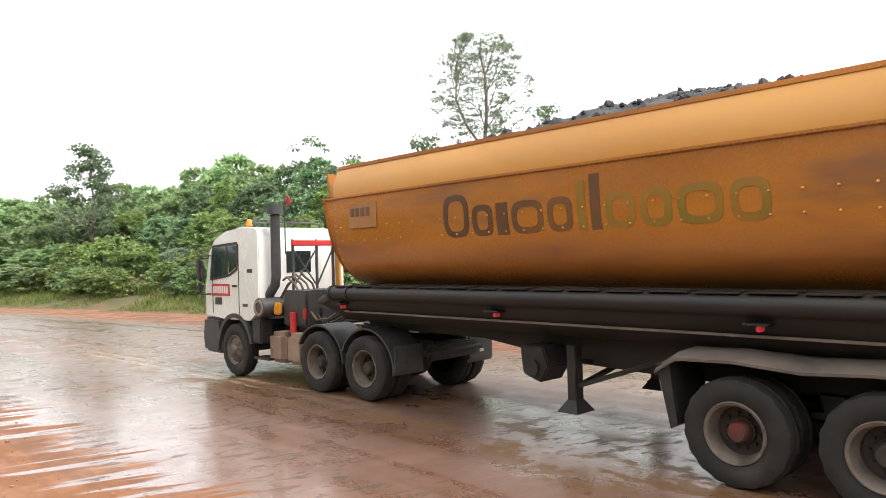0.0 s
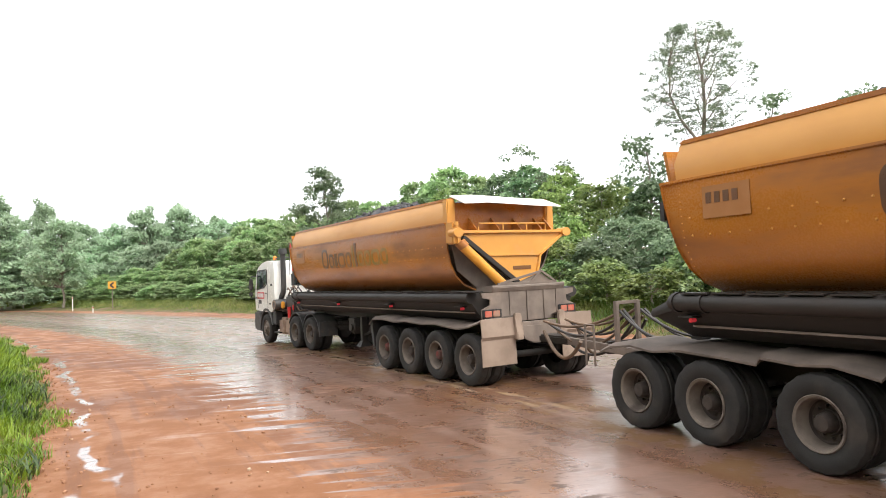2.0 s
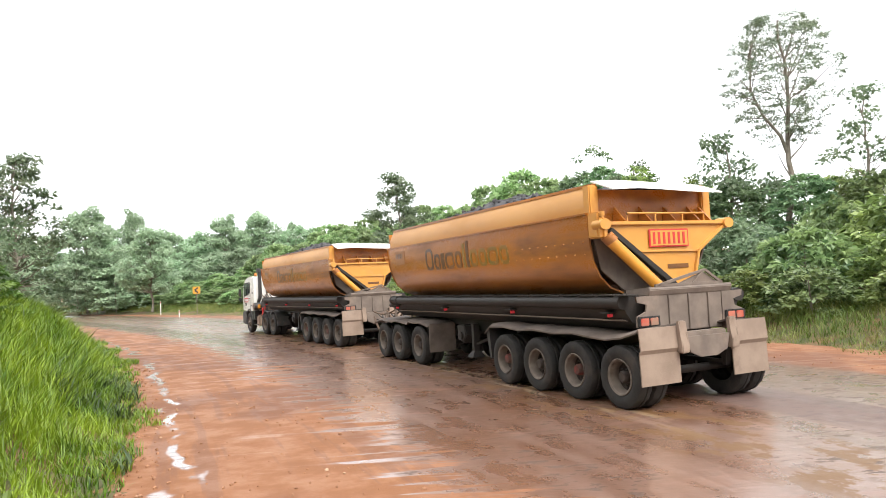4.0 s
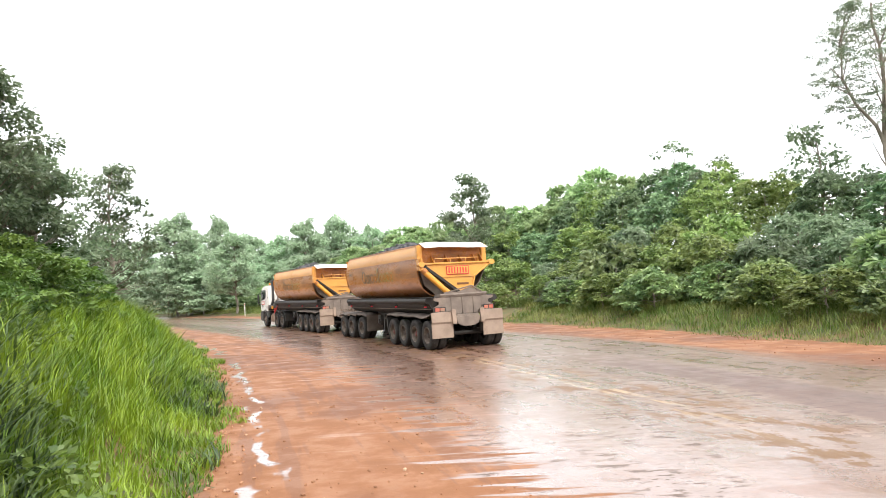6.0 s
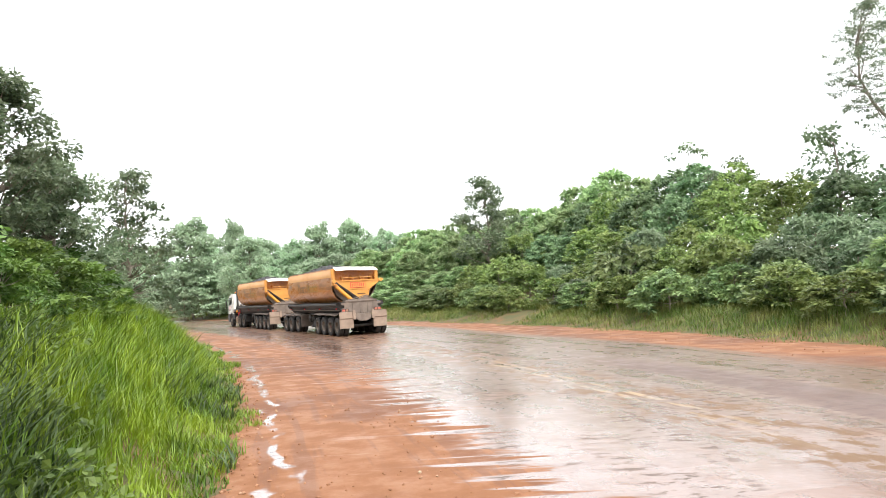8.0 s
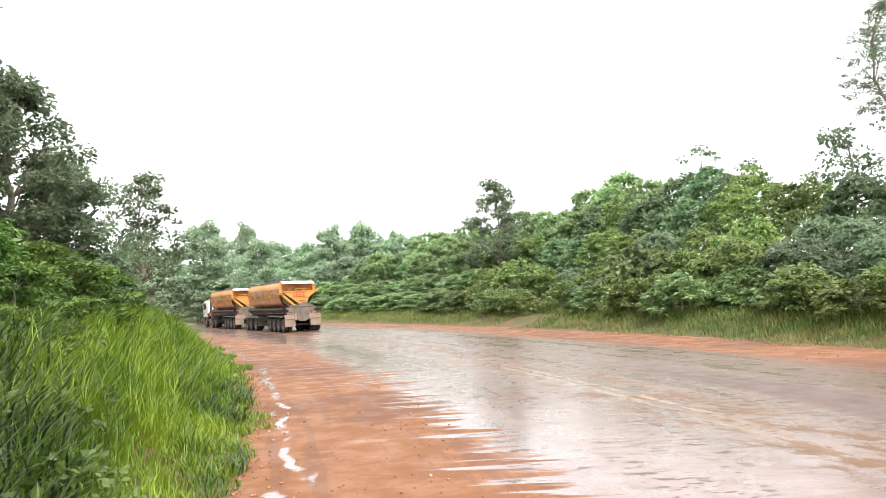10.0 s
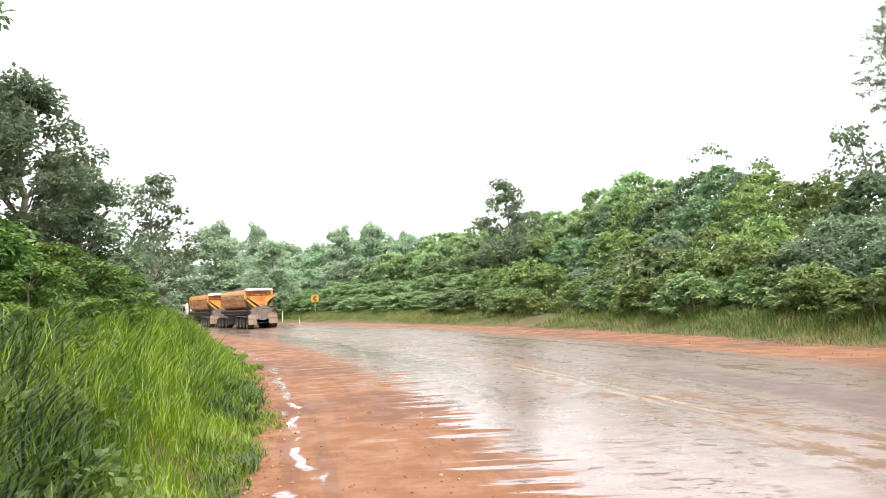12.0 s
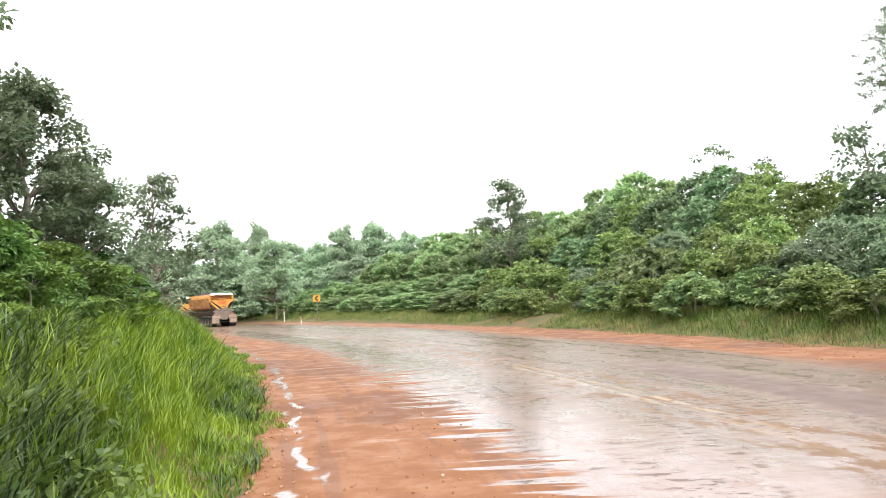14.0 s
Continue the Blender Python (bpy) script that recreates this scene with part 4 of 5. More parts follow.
# ---- prime mover ----
def build_tractor():
    e = thing("truck", "white heavy prime mover with muddy grey chassis", "truck")
    for sd in (-1, 1):
        wheel(e, sd, 0, False, None, 20)
        wheel(e, sd, -3.1, True, None, 70, 1.12)
        wheel(e, sd, -4.47, True, None, 130, 1.12)
    # cab shell with window openings left by separate glass
    bm = bmesh.new()
    side = [(1.32, 1.25), (1.35, 1.85), (1.12, 2.7), (0.86, 2.98), (0.4, 3.13), (-0.3, 3.2), (-0.92, 3.16), (-1.0, 3.0), (-1.0, 1.45), (-0.75, 1.28), (-0.62, 1.2), (0.62, 1.2), (0.7, 1.25)]
    prism(bm, side, -1.2, 1.0, 0.16)
    part("cab", bm, WHITE, e)
    bm = bmesh.new()
    prism(bm, [(1.02, 2.1), (0.9, 2.78), (0.3, 2.82), (0.26, 2.16)], -1.213, -1.205)
    part("side_window", bm, GLASS, e)
    bm = bmesh.new()
    prism(bm, [(0.2, 2.22), (0.24, 2.84), (-0.14, 2.8), (-0.1, 2.34)], -1.213, -1.205)
    part("side_window", bm, GLASS, e)
    bm = bmesh.new()
    for a, b in (((1.05, 2.08), (0.25, 2.16)), ((1.05, 2.06), (0.92, 2.82)), ((0.92, 2.82), (-0.15, 2.86)), ((-0.18, 2.84), (-0.13, 2.3)), ((-0.13, 2.3), (0.22, 2.16)), ((0.26, 2.2), (0.28, 2.84))):
        bar(bm, (-1.207, a[0], a[1]), (-1.207, b[0], b[1]), 0.02, 0.05)
    part("window_seal", bm, BLACK, e)
    bm = bmesh.new()
    prism(bm, [(0.94, 2.16), (0.9, 2.75), (0.3, 2.78), (0.3, 2.2)], 1.002, 1.01)
    part("side_window", bm, GLASS, e)
    bm = bmesh.new()
    loft(bm, [[(-1.02, 1.335, 1.98), (0.82, 1.335, 1.98), (0.78, 1.165, 2.6), (-0.98, 1.165, 2.6)], [(-1.02, 1.315, 1.98), (0.82, 1.315, 1.98), (0.78, 1.145, 2.6), (-0.98, 1.145, 2.6)]])
    part("windscreen", bm, GLASS, e)
    bm = bmesh.new()
    box(bm, -0.52, 0.1, -1.012, -1.0, 2.2, 2.66, 0.004)
    part("rear_window", bm, GLASS, e)
    for a, b in (((0.96, 1.32), (0.96, 2.15)), ((-0.2, 1.32), (-0.2, 2.8))):
        bm = bmesh.new()
        bar(bm, (-1.206, a[0], a[1]), (-1.206, b[0], b[1]), 0.012, 0.014)
        part("door_seam", bm, SLATE, e)
    bm = bmesh.new()
    box(bm, -1.235, -1.2, -0.12, 0.06, 1.92, 1.96, 0.008)
    part("door_handle", bm, BLACK, e)
    bm = bmesh.new()
    box(bm, -1.21, -1.2, -0.75, -0.55, 2.22, 2.3, 0.003)
    part("air_vent", bm, BLACK, e)
    bm = bmesh.new()
    box(bm, -1.212, -1.203, 0.2, 1.0, 1.72, 1.98)
    pl = part("number_board", bm, RED, e, "red fleet number board")
    for i in range(7):
        bm = bmesh.new()
        box(bm, -1.217, -1.211, 0.87 - i * 0.1, 0.94 - i * 0.1, 1.77, 1.93)
        part("character_bar", bm, WHITEBAR, pl)
    bm = bmesh.new()
    box(bm, -1.209, -1.203, 0.55, 0.85, 1.52, 1.68)
    part("decal", bm, SLATE, e, "small faded decal")
    bm = bmesh.new()
    box(bm, -1.209, -1.203, -0.55, -0.35, 1.5, 1.56)
    part("decal", bm, SLATE, e, "small faded decal")
    # bumper, steps, wheel arch
    bm = bmesh.new()
    prism(bm, [(1.42, 0.45), (1.46, 0.8), (1.4, 1.22), (0.66, 1.22), (0.6, 0.85), (0.68, 0.42)], -1.22, 1.22, 0.06)
    part("bumper", bm, SLATE, e)
    for sd in (-1, 1):
        bm = bmesh.new()
        arc = [(0.66 * math.cos(a), 0.58 + 0.68 * math.sin(a)) for a in np.linspace(radians(12), radians(168), 12)]
        ring = arc + [(y * 1.12, 0.58 + (z - 0.58) * 1.13) for y, z in arc[::-1]]
        x0, x1 = (-1.23, -0.85) if sd < 0 else (0.85, 1.23)
        loft(bm, [[(x0, y, z) for y, z in ring], [(x1, y, z) for y, z in ring]])
        part("wheel_arch", bm, SLATE, e)
    bm = bmesh.new()
    box(bm, -1.2, -0.9, -1.05, -0.7, 0.75, 1.25, 0.03)
    box(bm, -1.18, -0.85, -1.3, -0.72, 0.42, 0.47, 0.01)
    part("step", bm, BLACK, e)
    # mirror
    bm = bmesh.new()
    box(bm, -1.5, -1.36, 1.02, 1.2, 2.05, 2.55, 0.05)
    box(bm, -1.5, -1.36, 1.02, 1.2, 1.82, 2.0, 0.04)
    tube(bm, [(-1.2, 1.05, 2.62), (-1.4, 1.12, 2.62), (-1.43, 1.12, 2.5)], 0.02)
    tube(bm, [(-1.2, 1.05, 1.75), (-1.4, 1.12, 1.75), (-1.43, 1.12, 1.85)], 0.02)
    part("mirror", bm, BLACK, e)
    bm = bmesh.new()
    box(bm, -1.12, 0.92, 0.92, 1.24, 2.74, 2.82, 0.03)
    part("sun_visor", bm, SLATE, e)
    # beacon, horn bar, flag
    bm = bmesh.new()
    lathe(bm, [(0, 0.001), (0, 0.07), (0.12, 0.065), (0.16, 0.03), (0.16, 0.001)], 14)
    bmesh.ops.transform(bm, matrix=Matrix.Translation((-0.75, 0.1, 3.24)) @ Matrix.Rotation(radians(-90), 4, "Y"), verts=bm.verts)
    part("beacon", bm, AMBER, e)
    bm = bmesh.new()
    tube(bm, [(-0.9, -0.3, 3.28), (-0.4, -0.3, 3.32), (0.6, -0.3, 3.32), (0.9, -0.3, 3.28)], 0.02)
    for x in (-0.85, 0, 0.85):
        rod(bm, (x, -0.3, 3.15), (x, -0.3, 3.3), 0.018)
    part("roof_rail", bm, SLATE, e)
    bm = bmesh.new()
    rod(bm, (-0.6, -1.1, 2.6), (-0.6, -1.1, 3.85), 0.014)
    mast = part("flag_pole", bm, SLATE, e)
    bm = bmesh.new()
    loft(bm, [[(-0.58, -1.1, 3.62), (-0.57, -1.28, 3.64), (-0.6, -1.36, 3.68), (-0.59, -1.18, 3.86)], [(-0.57, -1.1, 3.62), (-0.56, -1.28, 3.64), (-0.59, -1.36, 3.68), (-0.58, -1.18, 3.86)]])
    part("flag", bm, RED, mast)
    # exhaust stack and air cleaner
    bm = bmesh.new()
    tube(bm, [(-0.95, -0.95, 1.55), (-0.95, -1.0, 1.75), (-0.92, -1.18, 1.95), (-0.9, -1.2, 2.15), (-0.9, -1.2, 3.42)], 0.1, 16)
    rod(bm, (-0.9, -1.2, 3.42), (-0.9, -1.2, 3.62), 0.17, 0.16, 20)
    part("exhaust_pipe", bm, SLATE, e)
    bm = bmesh.new()
    rod(bm, (-1.28, -1.12, 1.5), (-0.5, -1.12, 1.5), 0.2, n=24)
    part("air_cleaner", bm, SLATE, e)
    bm = bmesh.new()
    lathe(bm, [(0, 0.17), (-0.02, 0.17), (-0.02, 0.12), (0.03, 0.1), (0.03, 0.001)], 20)
    bmesh.ops.translate(bm, vec=(-1.28, -1.12, 1.5), verts=bm.verts)
    part("intake_ring", bm, MUDDY, e)
    bm = bmesh.new()
    box(bm, -1.15, -1.02, -1.6, -1.46, 1.36, 1.62, 0.03)
    part("filter_box", bm, YELLOW, e)
    bm = bmesh.new()
    rod(bm, (-1.0, -1.95, 1.02), (-1.0, -1.95, 1.42), 0.065, n=14)
    part("extinguisher", bm, RED, e, "red fire extinguisher")
    # headboard behind the cab
    bm = bmesh.new()
    for x in (-0.55, 0.05, 0.48):
        bar(bm, (x, -1.3, 1.2), (x, -1.3, 2.9), 0.05, 0.05)
    for a, b in (((-0.55, 1.9), (0.05, 2.7)), ((0.05, 1.9), (-0.55, 2.7)), ((0.05, 1.9), (0.48, 2.7))):
        bar(bm, (a[0], -1.3, a[1]), (b[0], -1.3, b[1]), 0.03, 0.03)
    part("headboard", bm, SLATE, e)
    bm = bmesh.new()
    box(bm, -0.6, 0.5, -1.36, -1.3, 2.76, 2.88, 0.015)
    part("work_light_bar", bm, RED, e, "red painted cross bar")
    for x in (0.72,):
        bm = bmesh.new()
        prism(bm, [(-1.0, 1.4), (-1.0, 3.1), (-1.18, 3.0), (-1.2, 1.4)], x, x + 0.05)
        part("side_fairing", bm, WHITE, e)
    bm = bmesh.new()
    box(bm, -0.95, 0.95, -2.35, -1.5, 1.12, 1.85, 0.05)
    part("tool_box", bm, SLATE, e)
    # chassis
    for x in (-0.45, 0.37):
        bm = bmesh.new()
        box(bm, x, x + 0.08, -5.3, 1.2, 0.72, 1.0, 0.01)
        part("frame_rail", bm, STEEL, e)
    for y in (-5.25, -3.8, -2.4, -1.2, 0.6):
        bm = bmesh.new()
        box(bm, -0.4, 0.4, y - 0.06, y + 0.06, 0.75, 0.97, 0.01)
        part("cross_member", bm, STEEL, e)
    bm = bmesh.new()
    box(bm, -0.6, 0.6, -5.42, -5.3, 0.68, 0.95, 0.03)
    rod(bm, (-0.7, -5.4, 0.82), (0.7, -5.4, 0.82), 0.05)
    part("rear_beam", bm, STEEL, e)
    for y in (0, -3.1, -4.47):
        bm = bmesh.new()
        rod(bm, (-0.95, y, R), (0.95, y, R), 0.08, n=14)
        if y:
            bmesh.ops.create_uvsphere(bm, u_segments=16, v_segments=10, radius=0.26, matrix=Matrix.Translation((0, y, R)))
        part("axle", bm, STEEL, e)
    bm = bmesh.new()
    lathe(bm, [(-0.05, 0.001), (-0.05, 0.5), (0.05, 0.5), (0.05, 0.001)], 28)
    bmesh.ops.transform(bm, matrix=Matrix.Translation((0, -3.65, 1.15)) @ Matrix.Rotation(radians(90), 4, "Y"), verts=bm.verts)
    part("fifth_wheel", bm, STEEL, e)
    for sd in (-1, 1):
        for k, (y0, y1) in enumerate(((-1.28, -1.85), (-1.92, -2.5))):
            bm = bmesh.new()
            x0, x1 = sorted((sd * 1.18, sd * 0.62))
            box(bm, x0, x1, y1, y0, 0.4, 1.02, 0.09)
            part("fuel_tank", bm, TANKM, e)
        for y in (-3.1, -4.47):
            bm = bmesh.new()
            arc = [(y + 0.7 * math.cos(a), R + 0.66 * math.sin(a)) for a in np.linspace(radians(-5 if y < -4 else 25), radians(158 if y < -4 else 178), 14)]
            ring = arc + [(y + (p - y) * 1.05, R + (q - R) * 1.05) for p, q in arc[::-1]]
            if y < -4:
                ring = [(y - (p - y), q) for p, q in ring]
            x0, x1 = sorted((sd * 1.22, sd * 0.55))
            loft(bm, [[(x0, p, q) for p, q in ring], [(x1, p, q) for p, q in ring]])
            part("mudguard", bm, SLATE, e)
        bm = bmesh.new()
        x0, x1 = sorted((sd * 1.22, sd * 0.58))
        box(bm, x0, x1, -5.24, -5.2, 0.55, 0.98, 0.01)
        fl = part("mud_flap", bm, SLATE, e)
        bm = bmesh.new()
        box(bm, sd * 0.9 - 0.05, sd * 0.9 + 0.05, -5.255, -5.24, 0.68, 0.73)
        part("reflector", bm, WHITEBAR if sd > 0 else SLATE, fl)
    # air and power lines
    for k in range(4):
        x = -0.82 + 0.14 * k
        bm = bmesh.new()
        tube(bm, [(x, -1.34, 2.05 + 0.06 * k), (x - 0.05, -1.55, 2.12), (x - 0.06, -1.85, 1.98), (x - 0.05, -2.15, 1.6 - 0.05 * k), (x, -2.5, 1.28 - 0.06 * k), (x + 0.1, -2.75, 1.3), (x + 0.15, -2.95, 1.42)], 0.024, 8)
        part("air_hose", bm, HOSE if k % 2 else HOSE_TAN, e)
    bm = bmesh.new()
    tube(bm, [(-0.8, -1.15, 1.62), (-0.75, -1.4, 1.95), (-0.7, -1.6, 2.1), (-0.6, -1.38, 2.2)], 0.03, 8)
    part("power_cable", bm, HOSE_TAN, e)
    bm = bmesh.new()
    prism(bm, [(-1.32, 1.5), (-1.32, 3.12), (-1.4, 3.2), (-1.48, 3.0), (-1.48, 1.5)], 0.52, 0.58, 0.01)
    part("rear_fin", bm, ORANGE_LIGHT, e, "faded orange fin behind the cab")
    for x in (-1.0, -0.6):
        bm = bmesh.new()
        rod(bm, (x, -2.36, 1.3), (x, -2.36, 1.5), 0.03, n=10)
        part("gladhand", bm, RED if x < -0.8 else BLACK, e)
    return e


# ---- side-tipping trailer ----
SHELL = [(-1.26, 3.5), (-1.26, 3.2), (-1.245, 2.9), (-1.2, 2.6), (-1.09, 2.32), (-0.9, 2.1), (-0.66, 1.99)]


def shell_x(z):
    return float(np.interp(z, [q for p, q in SHELL[::-1]], [p for p, q in SHELL[::-1]]))


def build_trailer(label, number_board):
    e = thing("side_tipper_trailer", label, "trailer", "side tippers")
    for k, y in enumerate((2.0, 0.667, -0.667, -2.0)):
        for sd in (-1, 1):
            wheel(e, sd, y, True, HUB_RED if k in (0, 2) else HUB_GREY, 37 * k, TRACK)
    front, back = 8.85, -1.4
    # hopper: curved side shell, upper band, end walls
    bm = bmesh.new()
    plate(bm, SHELL[::-1], back, front + 0.05, 0.03)
    part("side_shell", bm, ORANGE, e, "faded orange curved steel side with rivets")
    bm = bmesh.new()
    loft(bm, [[(x, front + 0.05 + max(0, (z - 2.0)) * 0.22, z) for x, z in SHELL], [(x + 0.03, front + 0.05 + max(0, (z - 2.0)) * 0.22, z) for x, z in SHELL], [(x + 0.03, front, z) for x, z in SHELL], [(x, front, z) for x, z in SHELL]], caps=False, closed=False)
    part("front_corner", bm, ORANGE, e)
    bm = bmesh.new()
    box(bm, -1.285, -1.25, back, front + 0.36, 3.47, 3.51, 0.008)
    part("shoulder_flange", bm, ORANGE, e)
    # upper band tilts to the sky; its brightness is partly in the paint colour
    upper = [(-1.19, 3.49), (-1.21, 3.72), (-1.1, 4.0)]
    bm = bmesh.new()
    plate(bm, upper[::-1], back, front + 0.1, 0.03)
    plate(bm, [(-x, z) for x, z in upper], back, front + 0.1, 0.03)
    part("upper_side", bm, ORANGE_LIGHT, e, "orange upper side band, lightened in colour for the sky light on it")
    bm = bmesh.new()
    for x in (-1.1, 1.1):
        box(bm, x - 0.045, x + 0.045, back - 0.02, front + 0.1, 3.98, 4.06, 0.02)
    box(bm, -1.1, 1.1, front + 0.02, front + 0.12, 3.98, 4.06, 0.02)
    part("top_rail", bm, ORANGE, e)
    # opposite side of the bin
    bm = bmesh.new()
    plate(bm, [(0.1, 2.02), (0.62, 2.1), (0.95, 2.5), (1.15, 3.0), (1.21, 3.5)], back, front, 0.03)
    plate(bm, [(-0.66, 1.99), (-0.3, 1.98), (0.1, 2.02)], back, front, 0.03)
    part("bin_floor", bm, FRAME, e)
    section = [(-1.2, 3.95), (1.2, 3.95), (1.18, 3.3), (0.95, 2.5), (0.6, 2.08), (-0.6, 2.08), (-1.05, 2.4), (-1.18, 3.0)]
    bm = bmesh.new()
    loft(bm, [[(x, front - 0.02 + (z - 2.0) * 0.16, z) for x, z in section], [(x, front + 0.04 + (z - 2.0) * 0.16, z) for x, z in section]])
    part("front_wall", bm, ORANGE, e)
    bm = bmesh.new()
    box(bm, -1.18, 1.18, front + 0.32, front + 0.6, 2.9, 3.36, 0.1)
    part("rolled_cover", bm, BLACK, e, "black rolled tarpaulin on the front wall")
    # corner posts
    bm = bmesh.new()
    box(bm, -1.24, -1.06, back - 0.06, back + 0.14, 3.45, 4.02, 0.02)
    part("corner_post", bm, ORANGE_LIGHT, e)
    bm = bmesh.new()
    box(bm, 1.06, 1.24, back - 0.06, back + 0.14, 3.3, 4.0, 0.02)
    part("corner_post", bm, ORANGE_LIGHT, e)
    # rear end: upper wall, ribs, hinge beam, funnel-shaped end panel
    bm = bmesh.new()
    box(bm, -1.08, 1.08, back + 0.02, back + 0.07, 3.3, 3.95)
    part("rear_wall", bm, ORANGE, e)
    for x in (-0.75, -0.25, 0.25, 0.75, 1.0):
        bm = bmesh.new()
        prism(bm, [(back + 0.02, 3.32), (back - 0.34, 3.32), (back - 0.02, 3.62)], x - 0.015, x + 0.015)
        part("gusset", bm, ORANGE, e)
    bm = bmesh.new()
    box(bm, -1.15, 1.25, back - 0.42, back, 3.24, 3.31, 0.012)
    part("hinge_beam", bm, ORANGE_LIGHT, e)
    bm = bmesh.new()
    tube(bm, [(-0.75, back - 0.38, 3.3), (-0.75, back - 0.38, 3.46), (0.8, back - 0.38, 3.46), (0.8, back - 0.38, 3.3)], 0.018, 8)
    for x in (-0.2, 0.35):
        rod(bm, (x, back - 0.38, 3.3), (x, back - 0.38, 3.46), 0.014)
    part("guard_rail", bm, ORANGE_LIGHT, e)
    ya = back - 0.36
    bm = bmesh.new()
    loft(bm, [[(-1.05, ya, 3.25), (1.2, ya, 3.25), (1.2, ya, 3.18), (0.62, ya, 2.72), (0.5, ya, 2.12), (0.12, ya, 2.12), (-0.2, ya, 2.4), (-1.05, ya, 3.18)], [(-1.05, ya + 0.05, 3.25), (1.2, ya + 0.05, 3.25), (1.2, ya + 0.05, 3.18), (0.62, ya + 0.05, 2.72), (0.5, ya + 0.05, 2.12), (0.12, ya + 0.05, 2.12), (-0.2, ya + 0.05, 2.4), (-1.05, ya + 0.05, 3.18)]])
    part("end_panel", bm, ORANGE_LIGHT, e, "light orange funnel-shaped end panel")
    bm = bmesh.new()
    bar(bm, (1.2, ya - 0.02, 3.2), (0.64, ya - 0.02, 2.74), 0.07, 0.05)
    bar(bm, (0.64, ya - 0.02, 2.74), (0.5, ya - 0.02, 2.12), 0.07, 0.05)
    bar(bm, (-0.6, ya - 0.02, 2.76), (0.64, ya - 0.02, 2.74), 0.03, 0.04)
    part("panel_rib", bm, ORANGE_LIGHT, e)
    bm = bmesh.new()
    bar(bm, (-1.1, ya - 0.03, 3.16), (0.1, ya - 0.03, 2.1), 0.09, 0.1)
    part("slope_beam", bm, STEEL, e)
    bm = bmesh.new()
    loft(bm, [[(-1.16, back + 0.05, 3.25), (1.14, back + 0.05, 3.25), (0.55, back + 0.05, 2.05), (-0.6, back + 0.05, 2.05), (-1.02, back + 0.05, 2.45)], [(-1.16, back + 0.09, 3.25), (1.14, back + 0.09, 3.25), (0.55, back + 0.09, 2.05), (-0.6, back + 0.09, 2.05), (-1.02, back + 0.09, 2.45)]])
    part("bin_end", bm, FRAME, e)
    bm = bmesh.new()
    box(bm, -1.28, -1.14, back - 0.34, back - 0.02, 3.02, 3.5, 0.03)
    part("pivot_bracket", bm, ORANGE_LIGHT, e)
    for x in (-1.22, 1.27):
        bm = bmesh.new()
        rod(bm, (x, back - 0.2, 3.26), (x, back - 0.47, 3.26), 0.1, n=20)
        if x < 0:
            box(bm, x - 0.07, x + 0.07, back - 0.45, back - 0.3, 2.98, 3.42, 0.05)
            rod(bm, (x, back - 0.38, 3.42), (x, back - 0.38, 3.5), 0.04, n=10)
        part("pivot", bm, ORANGE_LIGHT, e)
    # tipping cylinder
    bm = bmesh.new()
    rod(bm, (-1.16, back - 0.42, 3.0), (-0.35, back - 0.62, 2.05), 0.1, n=20)
    cy = part("tipping_cylinder", bm, YELLOW, e, "orange-yellow hydraulic tipping cylinder")
    bm = bmesh.new()
    rod(bm, (-1.19, back - 0.41, 3.06), (-1.1, back - 0.44, 2.94), 0.115, n=16)
    part("collar", bm, ORANGE, cy)
    # visor over the rear wall
    bm = bmesh.new()
    xs = (-1.1, -0.6, -0.1, 0.4, 0.8, 1.12)
    ups = (0.02, 0.05, 0.03, 0.0, -0.01, -0.02)
    loft(bm, [[(x, back + 0.1, 4.1 + u) for x, u in zip(xs, ups)] + [(x, back + 0.1, 4.075 + u) for x, u in zip(xs[::-1], ups[::-1])],
              [(x, back - 0.52, 3.88 + u) for x, u in zip(xs, ups)] + [(x, back - 0.52, 3.855 + u) for x, u in zip(xs[::-1], ups[::-1])]])
    part("spill_visor", bm, CANVAS, e, "pale dusty spill plate over the rear")
    # writing reduced to plain shapes
    bm = bmesh.new()
    box(bm, -1.268, -1.262, 7.7, 8.45, 2.95, 3.36)
    st = part("sticker", bm, PALE, e, "faded pale sticker")
    for k in range(4):
        bm = bmesh.new()
        box(bm, -1.272, -1.267, 8.3 - k * 0.14, 8.39 - k * 0.14, 3.14, 3.28)
        part("character_bar", bm, INK, st)
    bm = bmesh.new()
    box(bm, -1.225, -1.212, 7.7, 8.3, 3.57, 3.66)
    part("maker_mark", bm, INK, e, "small dark maker's mark")

    def emblem(y0, y1, z0, z1, mat, hollow):
        """A plain hollow rectangle or bar that follows the shell."""
        def rounded(ya, yb, za, zb):
            cy, cz, hy, hz = (ya + yb) / 2, (za + zb) / 2, (yb - ya) / 2, (zb - za) / 2
            out = []
            for i in range(28):
                c, d = math.cos(2 * math.pi * i / 28), math.sin(2 * math.pi * i / 28)
                out.append((cy + hy * math.copysign(abs(c) ** 0.6, c), cz + hz * math.copysign(abs(d) ** 0.6, d)))
            return out
        w = min(0.085, (y1 - y0) * 0.27)
        loop = rounded(y0, y1, z0, z1) if hollow else [(y0, z) for z in np.linspace(z0, z1, 6)] + [(y1, z) for z in np.linspace(z1, z0, 6)]
        inner = rounded(y0 + w, y1 - w, z0 + w, z1 - w)
        bm = bmesh.new()
        rings = [[(shell_x(z) - 0.006, y, z) for y, z in loop], [(shell_x(z) + 0.004, y, z) for y, z in loop]]
